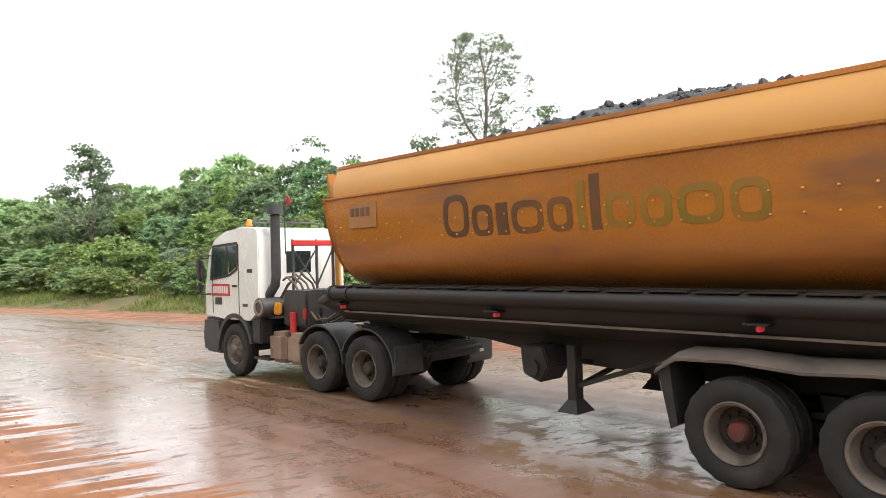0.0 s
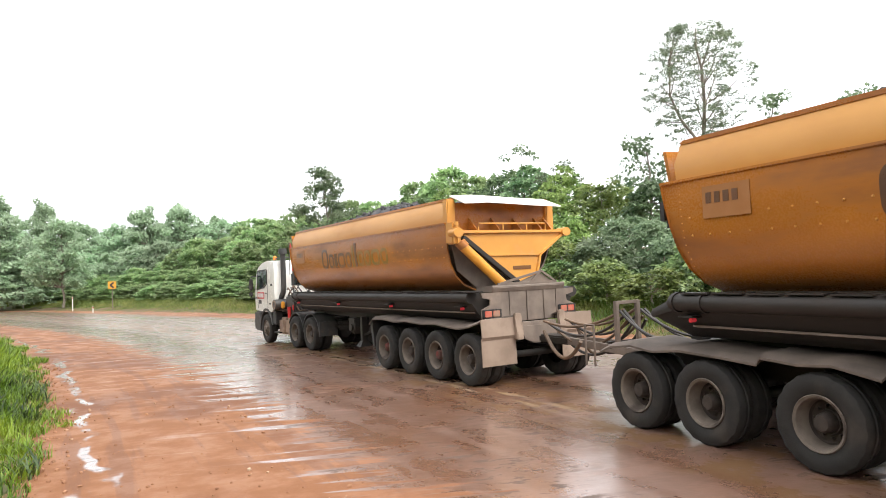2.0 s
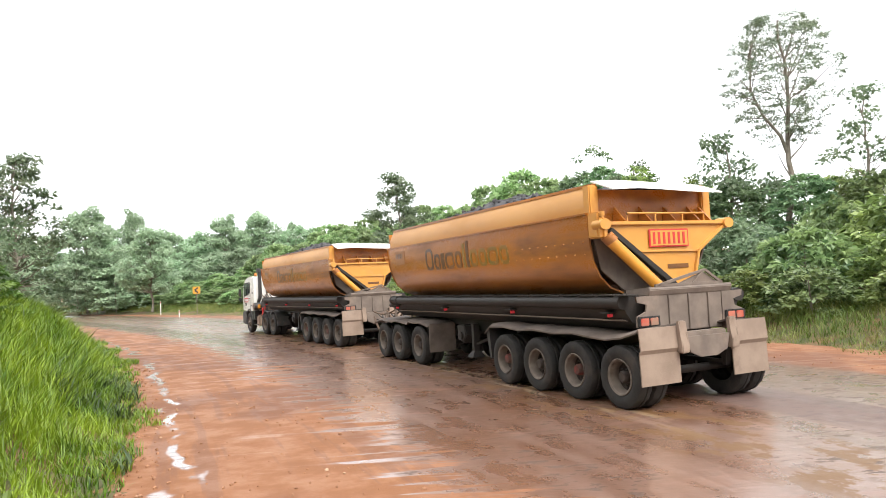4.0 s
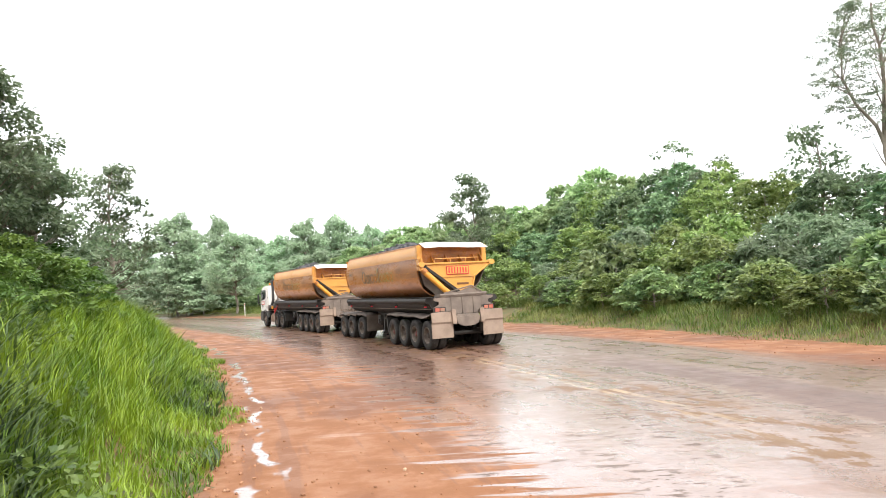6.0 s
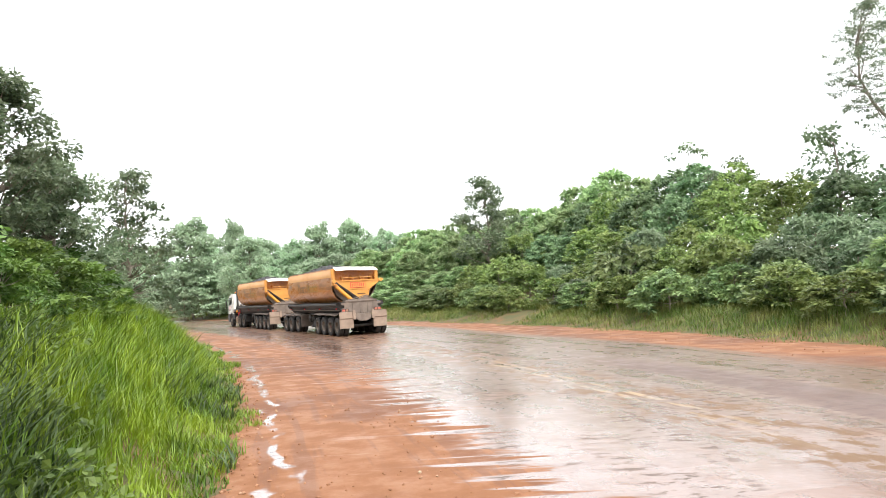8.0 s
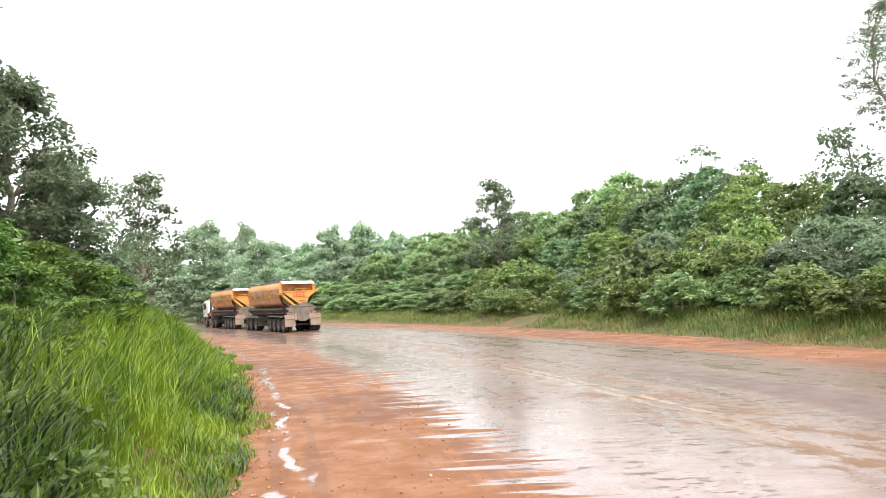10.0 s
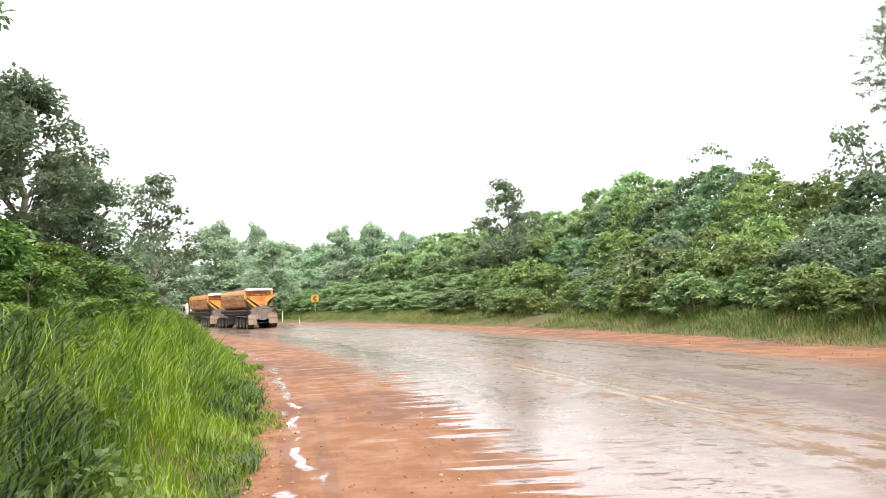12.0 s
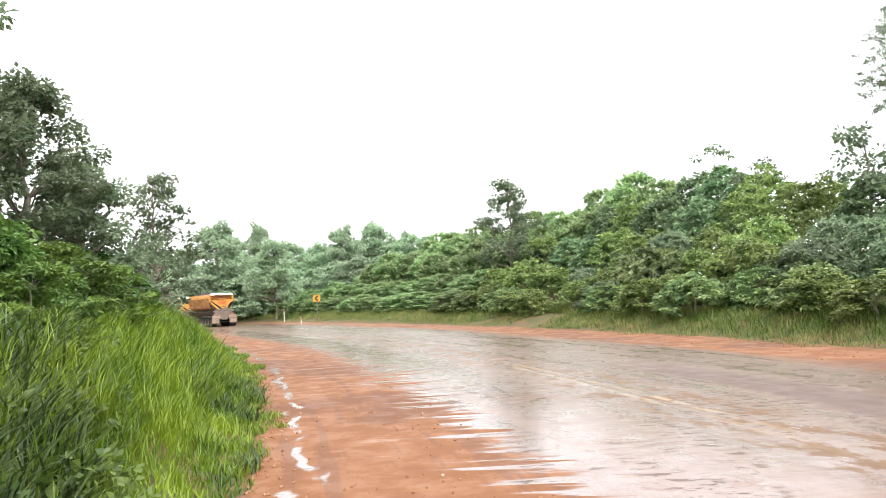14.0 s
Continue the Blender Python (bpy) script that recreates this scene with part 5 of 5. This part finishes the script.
        if hollow:
            rings += [[(shell_x(z) + 0.004, y, z) for y, z in inner], [(shell_x(z) - 0.006, y, z) for y, z in inner]]
            loft(bm, rings + rings[:1], caps=False)
            bmesh.ops.remove_doubles(bm, verts=bm.verts, dist=0.0005)
        else:
            loft(bm, rings)
        part("emblem_shape", bm, mat, e, "worn lettering reduced to plain shapes")
    y = 6.15
    for w, h, mat, hollow in ((0.5, 0.6, INK, True), (0.38, 0.43, INK, True), (0.2, 0.43, INK, False), (0.52, 0.43, INK, True), (0.38, 0.43, INK, True), (0.12, 0.6, INKGREEN, False), (0.14, 0.66, INK, False), (0.38, 0.43, INKGREEN, True), (0.38, 0.43, INKGREEN, True), (0.5, 0.43, INKGREEN, True), (0.4, 0.43, INKGREEN, True)):
        emblem(y - w, y, 2.7, 2.7 + h, mat, hollow)
        y -= w + 0.07
    bm = bmesh.new()
    for z, gap in ((2.98, 0.31), (2.75, 0.31)):
        yy = 8.7
        while yy > back + 0.1:
            bmesh.ops.create_icosphere(bm, subdivisions=1, radius=0.017, matrix=Matrix.Translation((shell_x(z) - 0.004, yy, z)))
            yy -= gap
    for zz in np.linspace(2.15, 3.4, 14):
        bmesh.ops.create_icosphere(bm, subdivisions=1, radius=0.012, matrix=Matrix.Translation((shell_x(zz) - 0.003, 8.85, zz)))
    part("rivets", bm, ORANGE_LIGHT, e, "rows of round rivet heads")["kind"] = "stuff"
    if number_board:
        bm = bmesh.new()
        box(bm, -0.36, 0.44, ya - 0.035, ya - 0.015, 2.82, 3.16, 0.008)
        nb = part("number_board", bm, RED, e, "red-framed fleet number board")
        bm = bmesh.new()
        box(bm, -0.33, 0.41, ya - 0.04, ya - 0.03, 2.85, 3.13)
        part("board_face", bm, ORANGE_LIGHT, nb)
        for k in range(7):
            bm = bmesh.new()
            box(bm, -0.29 + k * 0.1, -0.245 + k * 0.1, ya - 0.046, ya - 0.038, 2.88, 3.1)
            part("character_bar", bm, RED, nb)
    bm = bmesh.new()
    box(bm, 0.0, 0.42, ya - 0.012, ya - 0.002, 2.42, 2.5)
    part("maker_mark", bm, INK, e, "faded maker's mark")
    # long side beams
    for sd in (-1, 1):
        bm = bmesh.new()
        outer = [(sd * 1.12, 1.7), (sd * 1.13, 1.74), (sd * 1.13, 1.8), (sd * 1.12, 1.87), (sd * 1.1, 1.93), (sd * 1.04, 1.95), (sd * 0.95, 1.95), (sd * 0.6, 1.9), (sd * 0.6, 1.32), (sd * 0.86, 1.36), (sd * 1.0, 1.5)]
        tip = [(sd * 1.0, 1.62), (sd * 1.08, 1.63), (sd * 1.1, 1.66), (sd * 1.1, 1.7), (sd * 1.08, 1.74), (sd * 1.0, 1.75), (sd * 0.9, 1.75), (sd * 0.6, 1.74), (sd * 0.6, 1.52), (sd * 0.8, 1.53), (sd * 0.92, 1.56)]
        loft(bm, [[(x, -2.1, z) for x, z in outer], [(x, 9.25, z) for x, z in outer], [(x, 9.75, z) for x, z in tip]])
        part("side_beam", bm, STEEL, e, "dark muddy side beam")
        bm = bmesh.new()
        rod(bm, (sd * 1.14, -2.12, 1.86), (sd * 1.14, 9.2, 1.86), 0.125, n=24)
        pipe = part("side_pipe", bm, STEEL, e, "dark round steel pipe along the side")
        for y in (9.1, 8.6):
            bm = bmesh.new()
            rod(bm, (sd * 1.14, y, 1.86), (sd * 1.14, y + 0.05, 1.86), 0.14, n=24)
            part("pipe_collar", bm, STEEL, pipe)
        bm = bmesh.new()
        bar(bm, (sd * 1.03, -2.0, 1.53), (sd * 1.03, 9.0, 1.53), 0.05, 0.03)
        part("side_ledge", bm, FRAME, e)
    bm = bmesh.new()
    y = 9.0
    k = 0
    while y > -2.0:
        box(bm, -1.24, -1.04, y - 0.5, y - 0.02, 1.972 + 0.006 * (k % 2), 1.992 + 0.006 * (k % 2), 0.004)
        y -= 0.55
        k += 1
    part("wear_strip", bm, STEEL, e)["kind"] = "stuff"
    bm = bmesh.new()
    prism(bm, [(9.3, 1.42), (9.0, 1.2), (6.2, 1.18), (4.4, 0.95), (2.9, 0.9), (-2.08, 0.95), (-2.1, 1.6), (-2.08, 1.95), (9.2, 1.9)], -0.55, 0.55, 0.02)
    part("chassis", bm, STEEL, e)
    bm = bmesh.new()
    lathe(bm, [(-0.04, 0.001), (-0.04, 0.55), (0.04, 0.55), (0.04, 0.001)], 24)
    bmesh.ops.transform(bm, matrix=Matrix.Translation((0, 9.1, 1.22)) @ Matrix.Rotation(radians(90), 4, "Y"), verts=bm.verts)
    part("kingpin_plate", bm, STEEL, e)
    # side lamps
    for y in (8.9, 5.3, 1.75, -1.7):
        bm = bmesh.new()
        box(bm, -1.25, -0.95, y - 0.13, y + 0.13, 1.66, 1.685, 0.006)
        sh = part("lamp_shield", bm, STEEL, e)
        bm = bmesh.new()
        rod(bm, (-1.1, y, 1.62), (-1.17, y, 1.62), 0.03, n=14)
        part("side_lamp", bm, LAMP_RED, sh, "lit red side marker lamp")
    # rear deck and tail plates
    bm = bmesh.new()
    prism(bm, [(-1.9, 2.06), (-2.75, 2.1), (-2.78, 2.05), (-2.72, 1.95), (-1.9, 1.95)], -0.95, 0.95, 0.012)
    part("rear_deck", bm, FRAME, e)
    bm = bmesh.new()
    for a, b in (((-0.75, 2.12), (0.35, 2.36)), ((0.35, 2.36), (0.72, 2.12)), ((0.05, 2.12), (0.3, 2.34)), ((-0.8, 2.12), (0.75, 2.12))):
        bar(bm, (a[0], -2.72, a[1]), (b[0], -2.72, b[1]), 0.06, 0.05)
    loft(bm, [[(-0.3, -2.7, 2.12), (0.66, -2.7, 2.12), (0.34, -2.7, 2.32), (0.1, -2.7, 2.26)], [(-0.3, -2.66, 2.12), (0.66, -2.66, 2.12), (0.34, -2.66, 2.32), (0.1, -2.66, 2.26)]])
    part("cylinder_mount", bm, FRAME, e)
    bm = bmesh.new()
    box(bm, -0.72, 0.72, -2.7, -2.64, 1.3, 1.96, 0.01)
    for x in (-0.5, -0.05, 0.4):
        bar(bm, (x, -2.72, 1.32), (x, -2.72, 1.95), 0.05, 0.05)
    part("tail_frame", bm, FRAME, e)
    for sd in (-1, 1):
        bm = bmesh.new()
        cut = [(sd * 1.22, 1.95), (sd * 0.72, 1.95), (sd * 0.72, 1.42), (sd * 1.22, 1.42), (sd * 1.22, 1.6), (sd * 1.02, 1.68), (sd * 1.0, 1.8), (sd * 1.2, 1.85)]
        loft(bm, [[(x, -2.72, z) for x, z in cut], [(x, -2.66, z) for x, z in cut]])
        part("tail_plate", bm, FRAME, e)
        bm = bmesh.new()
        x0, x1 = sorted((sd * 1.22, sd * 0.76))
        box(bm, x0, x1, -2.79, -2.73, 1.42, 1.6, 0.01)
        tl = part("tail_lamp_box", bm, BLACK, e)
        for k in range(2):
            bm = bmesh.new()
            xx = x0 + 0.04 + k * 0.2
            box(bm, xx, xx + 0.17, -2.81, -2.785, 1.44, 1.57, 0.01)
            part("tail_lamp", bm, LENS_RED, tl, "orange-red tail lamp lens")
        # mudguards over the axle group, with a bent skirt
        bm = bmesh.new()
        x0, x1 = sd * 1.26, sd * 0.5
        top = [(2.85, 1.18), (2.6, 1.34), (2.0, 1.36), (1.33, 1.31), (0.7, 1.35), (0.0, 1.31), (-0.7, 1.34), (-1.3, 1.29), (-1.7, 1.27), (-2.15, 1.32), (-2.75, 1.42)]
        ring = top + [(y, z - 0.03) for y, z in top[::-1]]
        loft(bm, [[(x0, y, z - 0.06) for y, z in ring], [(x0 * 0.93, y, z) for y, z in ring], [(x1, y, z + 0.04) for y, z in ring]])
        part("mudguard", bm, GUARD, e, "mud-coated steel mudguard")
        bm = bmesh.new()
        xa, xb = sorted((sd * 1.24, sd * 0.52))
        loft(bm, [[(xa, -2.8, 1.42), (xb, -2.8, 1.42), (xb, -2.84, 1.42), (xa, -2.84, 1.42)], [(xa, -2.86, 1.05), (xb, -2.86, 1.05), (xb, -2.9, 1.05), (xa, -2.9, 1.05)], [(xa, -2.8, 0.98), (xb, -2.8, 0.98), (xb, -2.84, 0.98), (xa, -2.84, 0.98)], [(xa, -2.84, 0.45), (xb, -2.84, 0.45), (xb, -2.87, 0.45), (xa, -2.87, 0.45)]])
        part("mud_flap", bm, MUDDY, e, "mud-coated pale mud flap")
        bm = bmesh.new()
        prism(bm, [(2.85, 1.2), (2.7, 1.2), (2.62, 0.55), (2.7, 0.5)], *sorted((sd * 1.22, sd * 0.6)))
        part("front_flap", bm, BLACK, e)
        # landing legs
        bm = bmesh.new()
        box(bm, sd * 0.85 - 0.07, sd * 0.85 + 0.07, 4.2, 4.34, 0.5, 1.25, 0.01)
        lg = part("landing_leg", bm, STEEL, e)
        bm = bmesh.new()
        loft(bm, [[(sd * 0.85 + a * 0.16, 4.27 + b * 0.16, 0.4) for a, b in ((-1, -1), (1, -1), (1, 1), (-1, 1))], [(sd * 0.85 + a * 0.07, 4.27 + b * 0.07, 0.55) for a, b in ((-1, -1), (1, -1), (1, 1), (-1, 1))]])
        part("foot", bm, STEEL, lg)
        bm = bmesh.new()
        bar(bm, (sd * 0.85, 4.25, 0.72), (sd * 0.5, 3.2, 1.1), 0.06, 0.06)
        part("leg_brace", bm, STEEL, e)
    bm = bmesh.new()
    bar(bm, (-0.85, 4.27, 0.7), (0.85, 4.27, 1.05), 0.06, 0.06)
    bar(bm, (-0.85, 4.27, 1.05), (0.85, 4.27, 0.7), 0.06, 0.06)
    part("cross_brace", bm, STEEL, e)
    bm = bmesh.new()
    prism(bm, [(5.1, 1.2), (5.05, 0.82), (4.75, 0.72), (4.6, 0.95), (4.7, 1.2)], -0.95, -0.55, 0.02)
    rod(bm, (-1.0, 4.85, 0.92), (-0.6, 4.85, 0.92), 0.11, n=16)
    part("spare_carrier", bm, STEEL, e)
    for y in (2.0, 0.667, -0.667, -2.0):
        bm = bmesh.new()
        rod(bm, (-0.95, y, R), (0.95, y, R), 0.075, n=14)
        part("axle", bm, STEEL, e)
    for sd in (-1, 1):
        bm = bmesh.new()
        for y in (1.33, 0.0, -1.33, -2.6):
            prism(bm, [(y - 0.12, 0.9), (y + 0.12, 0.9), (y + 0.06, 0.62), (y - 0.06, 0.62)], sd * 0.52 - 0.05, sd * 0.52 + 0.05)
        bar(bm, (sd * 0.52, -2.4, 0.68), (sd * 0.52, 2.4, 0.68), 0.09, 0.07)
        part("spring_hanger", bm, STEEL, e)
    # rear coupling
    bm = bmesh.new()
    box(bm, -0.4, 0.4, -2.88, -2.66, 1.0, 1.3, 0.02)
    part("coupling_block", bm, FRAME, e)
    bm = bmesh.new()
    loft(bm, [[(-0.42, -2.95, 1.22), (0.42, -2.95, 1.22), (0.36, -2.95, 0.95), (0.16, -2.95, 0.85), (-0.16, -2.95, 0.85), (-0.36, -2.95, 0.95)], [(-0.42, -2.9, 1.22), (0.42, -2.9, 1.22), (0.36, -2.9, 0.95), (0.16, -2.9, 0.85), (-0.16, -2.9, 0.85), (-0.36, -2.9, 0.95)]])
    part("coupling_plate", bm, FRAME, e)
    for sd in (-1, 1):
        bm = bmesh.new()
        prism(bm, [(-2.85, 1.5), (-2.96, 1.5), (-2.98, 1.25), (-3.06, 1.1), (-3.05, 0.95), (-2.85, 0.95)], *sorted((sd * 0.42, sd * 0.56)), 0.015)
        part("coupling_arm", bm, MUDDY, e)
    # load
    rng = np.random.default_rng(77)
    bm = bmesh.new()
    rows = []
    ys = np.linspace(back + 0.3, front - 0.2, 44)
    xs = np.linspace(-1.03, 1.03, 17)
    for y in ys:
        row = []
        for x in xs:
            u = (y - back) / (front - back)
            lump = 0.33 * math.exp(-((u - 0.48) / 0.24) ** 2) + 0.1 * math.exp(-((u - 0.75) / 0.12) ** 2)
            z = 3.84 + (lump + 0.16) * 1.2 * (1 - (abs(x) / 1.05) ** 2) + 0.1 * noise.noise(Vector((x * 2.3, y * 1.5, 1))) + 0.06 * noise.noise(Vector((x * 6, y * 6, 4))) + 0.022 * rng.normal()
            row.append((x + rng.normal() * 0.02, y + rng.normal() * 0.04, z))
        rows.append(row)
    loft(bm, rows, caps=False, closed=False)
    for _ in range(800):
        x, y = rng.uniform(-0.72, 0.72), rng.uniform(back + 0.4, front - 0.5)
        i, j = int(np.abs(ys - y).argmin()), int(np.abs(xs - x).argmin())
        q = rng.uniform(0.03, 0.075) if rng.uniform() < 0.96 else rng.uniform(0.08, 0.12)
        m = Matrix.LocRotScale((x, y, rows[i][j][2] - q * 0.35), Euler(rng.uniform(0, 6, 3)), (q, q * rng.uniform(0.6, 1), q * rng.uniform(0.5, 0.9)))
        bmesh.ops.create_icosphere(bm, subdivisions=1, radius=1, matrix=m)
    ld = part("ore_load", bm, COAL, e, "heaped black crushed ore load", smooth=0)
    ld["kind"] = "stuff"
    widen(e, 1.2, -2.1)
    return e


# ---- converter dolly ----
DOLLY = (1.4, 0.1, -1.5)


def build_dolly():
    e = thing("converter_dolly", "muddy three-axle dolly with drawbar between the trailers", "trailer dolly")
    for k, y in enumerate(DOLLY):
        for sd in (-1, 1):
            wheel(e, sd, y, True, None, 51 * k, TRACK)
        bm = bmesh.new()
        rod(bm, (-0.95, y, R), (0.95, y, R), 0.075, n=14)
        part("axle", bm, STEEL, e)
    for sd in (-1, 1):
        bm = bmesh.new()
        box(bm, sd * 0.45 - 0.05, sd * 0.45 + 0.05, -2.3, 2.2, 0.8, 1.08, 0.01)
        part("frame_rail", bm, STEEL, e)
        bm = bmesh.new()
        top = [(2.15, 1.12), (1.9, 1.22), (1.45, 1.27), (1.0, 1.22), (0.5, 1.27), (-0.2, 1.24), (-0.75, 1.2), (-0.8, 1.29), (-1.3, 1.25), (-1.7, 1.28), (-2.25, 1.18)]
        ring = top + [(y, z - 0.03) for y, z in top[::-1]]
        loft(bm, [[(sd * 1.25, y, z - 0.05) for y, z in ring], [(sd * 1.17, y, z) for y, z in ring], [(sd * 0.5, y, z + 0.03) for y, z in ring]])
        part("mudguard", bm, GUARD, e, "mud-coated steel mudguard")
        bm = bmesh.new()
        x0, x1 = sorted((sd * 1.23, sd * 0.55))
        box(bm, x0, x1, -2.36, -2.3, 0.4, 1.2, 0.015)
        # left flap takes the guard colour with shade in it
        part("mud_flap", bm, MUDDY if sd > 0 else GUARD, e)
        bm = bmesh.new()
        bar(bm, (sd * 0.42, 2.1, 0.92), (sd * 0.08, 4.9, 0.95), 0.09, 0.14)
        part("drawbar", bm, FRAME, e)
        for k in range(4):
            bm = bmesh.new()
            tube(bm, sag((sd * 0.22 + 0.09 * k - 0.15, 5.15, 1.35 - 0.05 * k), (sd * 0.12 + 0.06 * k, 3.1, 1.62 - 0.07 * k), 0.2 + 0.13 * k, 14), 0.026, 8)
            part("air_hose", bm, HOSE if k % 2 else HOSE_TAN, e)
        for k in range(2):
            bm = bmesh.new()
            tube(bm, sag((sd * 0.2 + 0.08 * k, 3.1, 1.6), (sd * 0.35, 1.4 - 0.2 * k, 1.22), 0.2 + 0.1 * k, 12), 0.024, 8)
            part("air_hose", bm, HOSE, e)
        bm = bmesh.new()
        tube(bm, sag((sd * 0.35, 5.2, 1.15), (sd * 0.3, 4.1, 1.0), 0.42, 14), 0.035, 8)
        part("hydraulic_hose", bm, HOSE_TAN, e)
    for y in (-2.2, -0.8, 0.8, 2.1, 3.4):
        w = 0.42 if y < 3 else 0.24
        bm = bmesh.new()
        box(bm, -w, w, y - 0.06, y + 0.06, 0.84, 1.04, 0.01)
        part("cross_member", bm, STEEL, e)
    bm = bmesh.new()
    box(bm, -0.16, 0.16, 4.75, 5.75, 0.87, 1.03, 0.03)
    part("tow_eye", bm, STEEL, e)
    bm = bmesh.new()
    lathe(bm, [(-0.05, 0.001), (-0.05, 0.55), (0.05, 0.55), (0.05, 0.001)], 28)
    bmesh.ops.transform(bm, matrix=Matrix.Translation((0, -0.1, 1.12)) @ Matrix.Rotation(radians(90), 4, "Y"), verts=bm.verts)
    part("turntable", bm, STEEL, e)
    for x in (-0.3, 0.1):
        bm = bmesh.new()
        bar(bm, (x, 3.05, 0.95), (x, 3.05, 1.78), 0.07, 0.07)
        if x < 0:
            bar(bm, (x, 3.05, 1.75), (0.1, 3.05, 1.75), 0.06, 0.06)
        part("hose_post", bm, FRAME, e)
    bm = bmesh.new()
    tube(bm, [(-0.4, 3.55, 0.6), (-0.4, 3.55, 1.35), (-0.4, 3.8, 1.35), (-0.4, 3.8, 0.6)], 0.02, 8)
    part("step_loop", bm, FRAME, e)
    bm = bmesh.new()
    tube(bm, [(-0.5, 2.2, 0.95), (-0.55, 2.25, 0.55), (-0.55, 2.45, 0.55), (-0.5, 2.5, 0.95)], 0.02, 8)
    part("step_loop", bm, FRAME, e)
    bm = bmesh.new()
    rod(bm, (-0.25, 1.3, 1.2), (0.25, 1.3, 1.2), 0.12, n=16)
    part("air_tank", bm, STEEL, e)
    widen(e, 1.2)
    return e


build_ground()
build_road()
build_stones()
TRUCK = build_tractor()
TRAILER_A = build_trailer("faded orange side-tipping trailer behind the truck, heaped with ore", False)
TRAILER_B = build_trailer("faded orange rear side-tipping trailer with red number board", True)
DOLLY_UNIT = build_dolly()
build_signs()
build_grass()
build_plants()


# ---- movement ----
GONE = [(0, 0.3), (1, 7.05), (2, 14.04), (3, 21.1), (5.3, 38.43), (6.5, 48.0), (9, 68.4), (11.5, 88.82), (14, 110.18)]
CAB_SIDE = ((0, 8, 21, 40, 60), (1.5, 1.42, 1.3, 1.75, 1.75))
BIN_SIDE = ((-10, 0, 8, 27, 40), (1.52, 1.47, 1.27, 1.27, 1.46))


def drive(t):
    """Metres that the truck's front axle has gone along the lane, on a smooth curve through GONE."""
    ts, ss = [a for a, b in GONE], [b for a, b in GONE]
    v = [(ss[k + 1] - ss[k]) / (ts[k + 1] - ts[k]) for k in range(len(ts) - 1)]
    m = [v[0]] + [(v[k] * (ts[k] - ts[k - 1]) + v[k - 1] * (ts[k + 1] - ts[k])) / (ts[k + 1] - ts[k - 1]) for k in range(1, len(v))] + [v[-1]]
    i = min(len(v) - 1, max(0, sum(q <= t for q in ts) - 1))
    h = ts[i + 1] - ts[i]
    u = (t - ts[i]) / h
    return ss[i] * (1 + 2 * u) * (1 - u) ** 2 + ss[i + 1] * u * u * (3 - 2 * u) + h * (m[i] * u * (1 - u) ** 2 + m[i + 1] * u * u * (u - 1))


def facing(o, f):
    return math.degrees(math.atan2(-(f[0] - o[0]), f[1] - o[1]))


def ahead(o, a, y):
    return o[0] - math.sin(radians(a)) * y, o[1] + math.cos(radians(a)) * y


def train(t):
    """Ground poses (x, y, turn) of truck, first trailer, dolly and second trailer."""
    s = drive(t)
    side, off = (lambda q: float(np.interp(q, *CAB_SIDE))), (lambda q: float(np.interp(q, *BIN_SIDE)))
    f, r = lane(s, side(s)), lane(s - 3.8, side(s - 3.8))
    a = facing(r, f)
    kp = ahead(f, a, -3.65)
    back = s - 12.72 - 0.2 * max(0.0, 1 - t / 0.75)
    o1 = lane(back, off(back))
    a1 = facing(o1, kp)
    hook = ahead(o1, a1, -3.1)
    o2 = lane(s - 21.18, off(s - 21.18))
    a2 = facing(o2, hook)
    kp2 = ahead(o2, a2, -0.1)
    o3 = lane(s - 29.7, off(s - 29.7))
    return (*f, a), (*o1, a1), (*o2, a2), (*o3, facing(o3, kp2))


def motions():
    rows = [[], [], [], []]
    for k in range(57):
        t = k * 0.25
        for r, (x, y, a) in zip(rows, train(t)):
            r.append((t, pose(x, y, 0, 0, 0, a)))
    for ob, r in zip((TRUCK, TRAILER_A, DOLLY_UNIT, TRAILER_B), rows):
        walk(ob, r)
    times = [k / 15 for k in range(211)]
    turns = [math.degrees(drive(t) / R) for t in times]
    for w, sd, y, ph in WHEELS:
        walk(w, [(t, pose(sd, y, R, -(a + ph) if sd < 0 else a + ph, 0, 0 if sd < 0 else 180)) for t, a in zip(times, turns)])


motions()
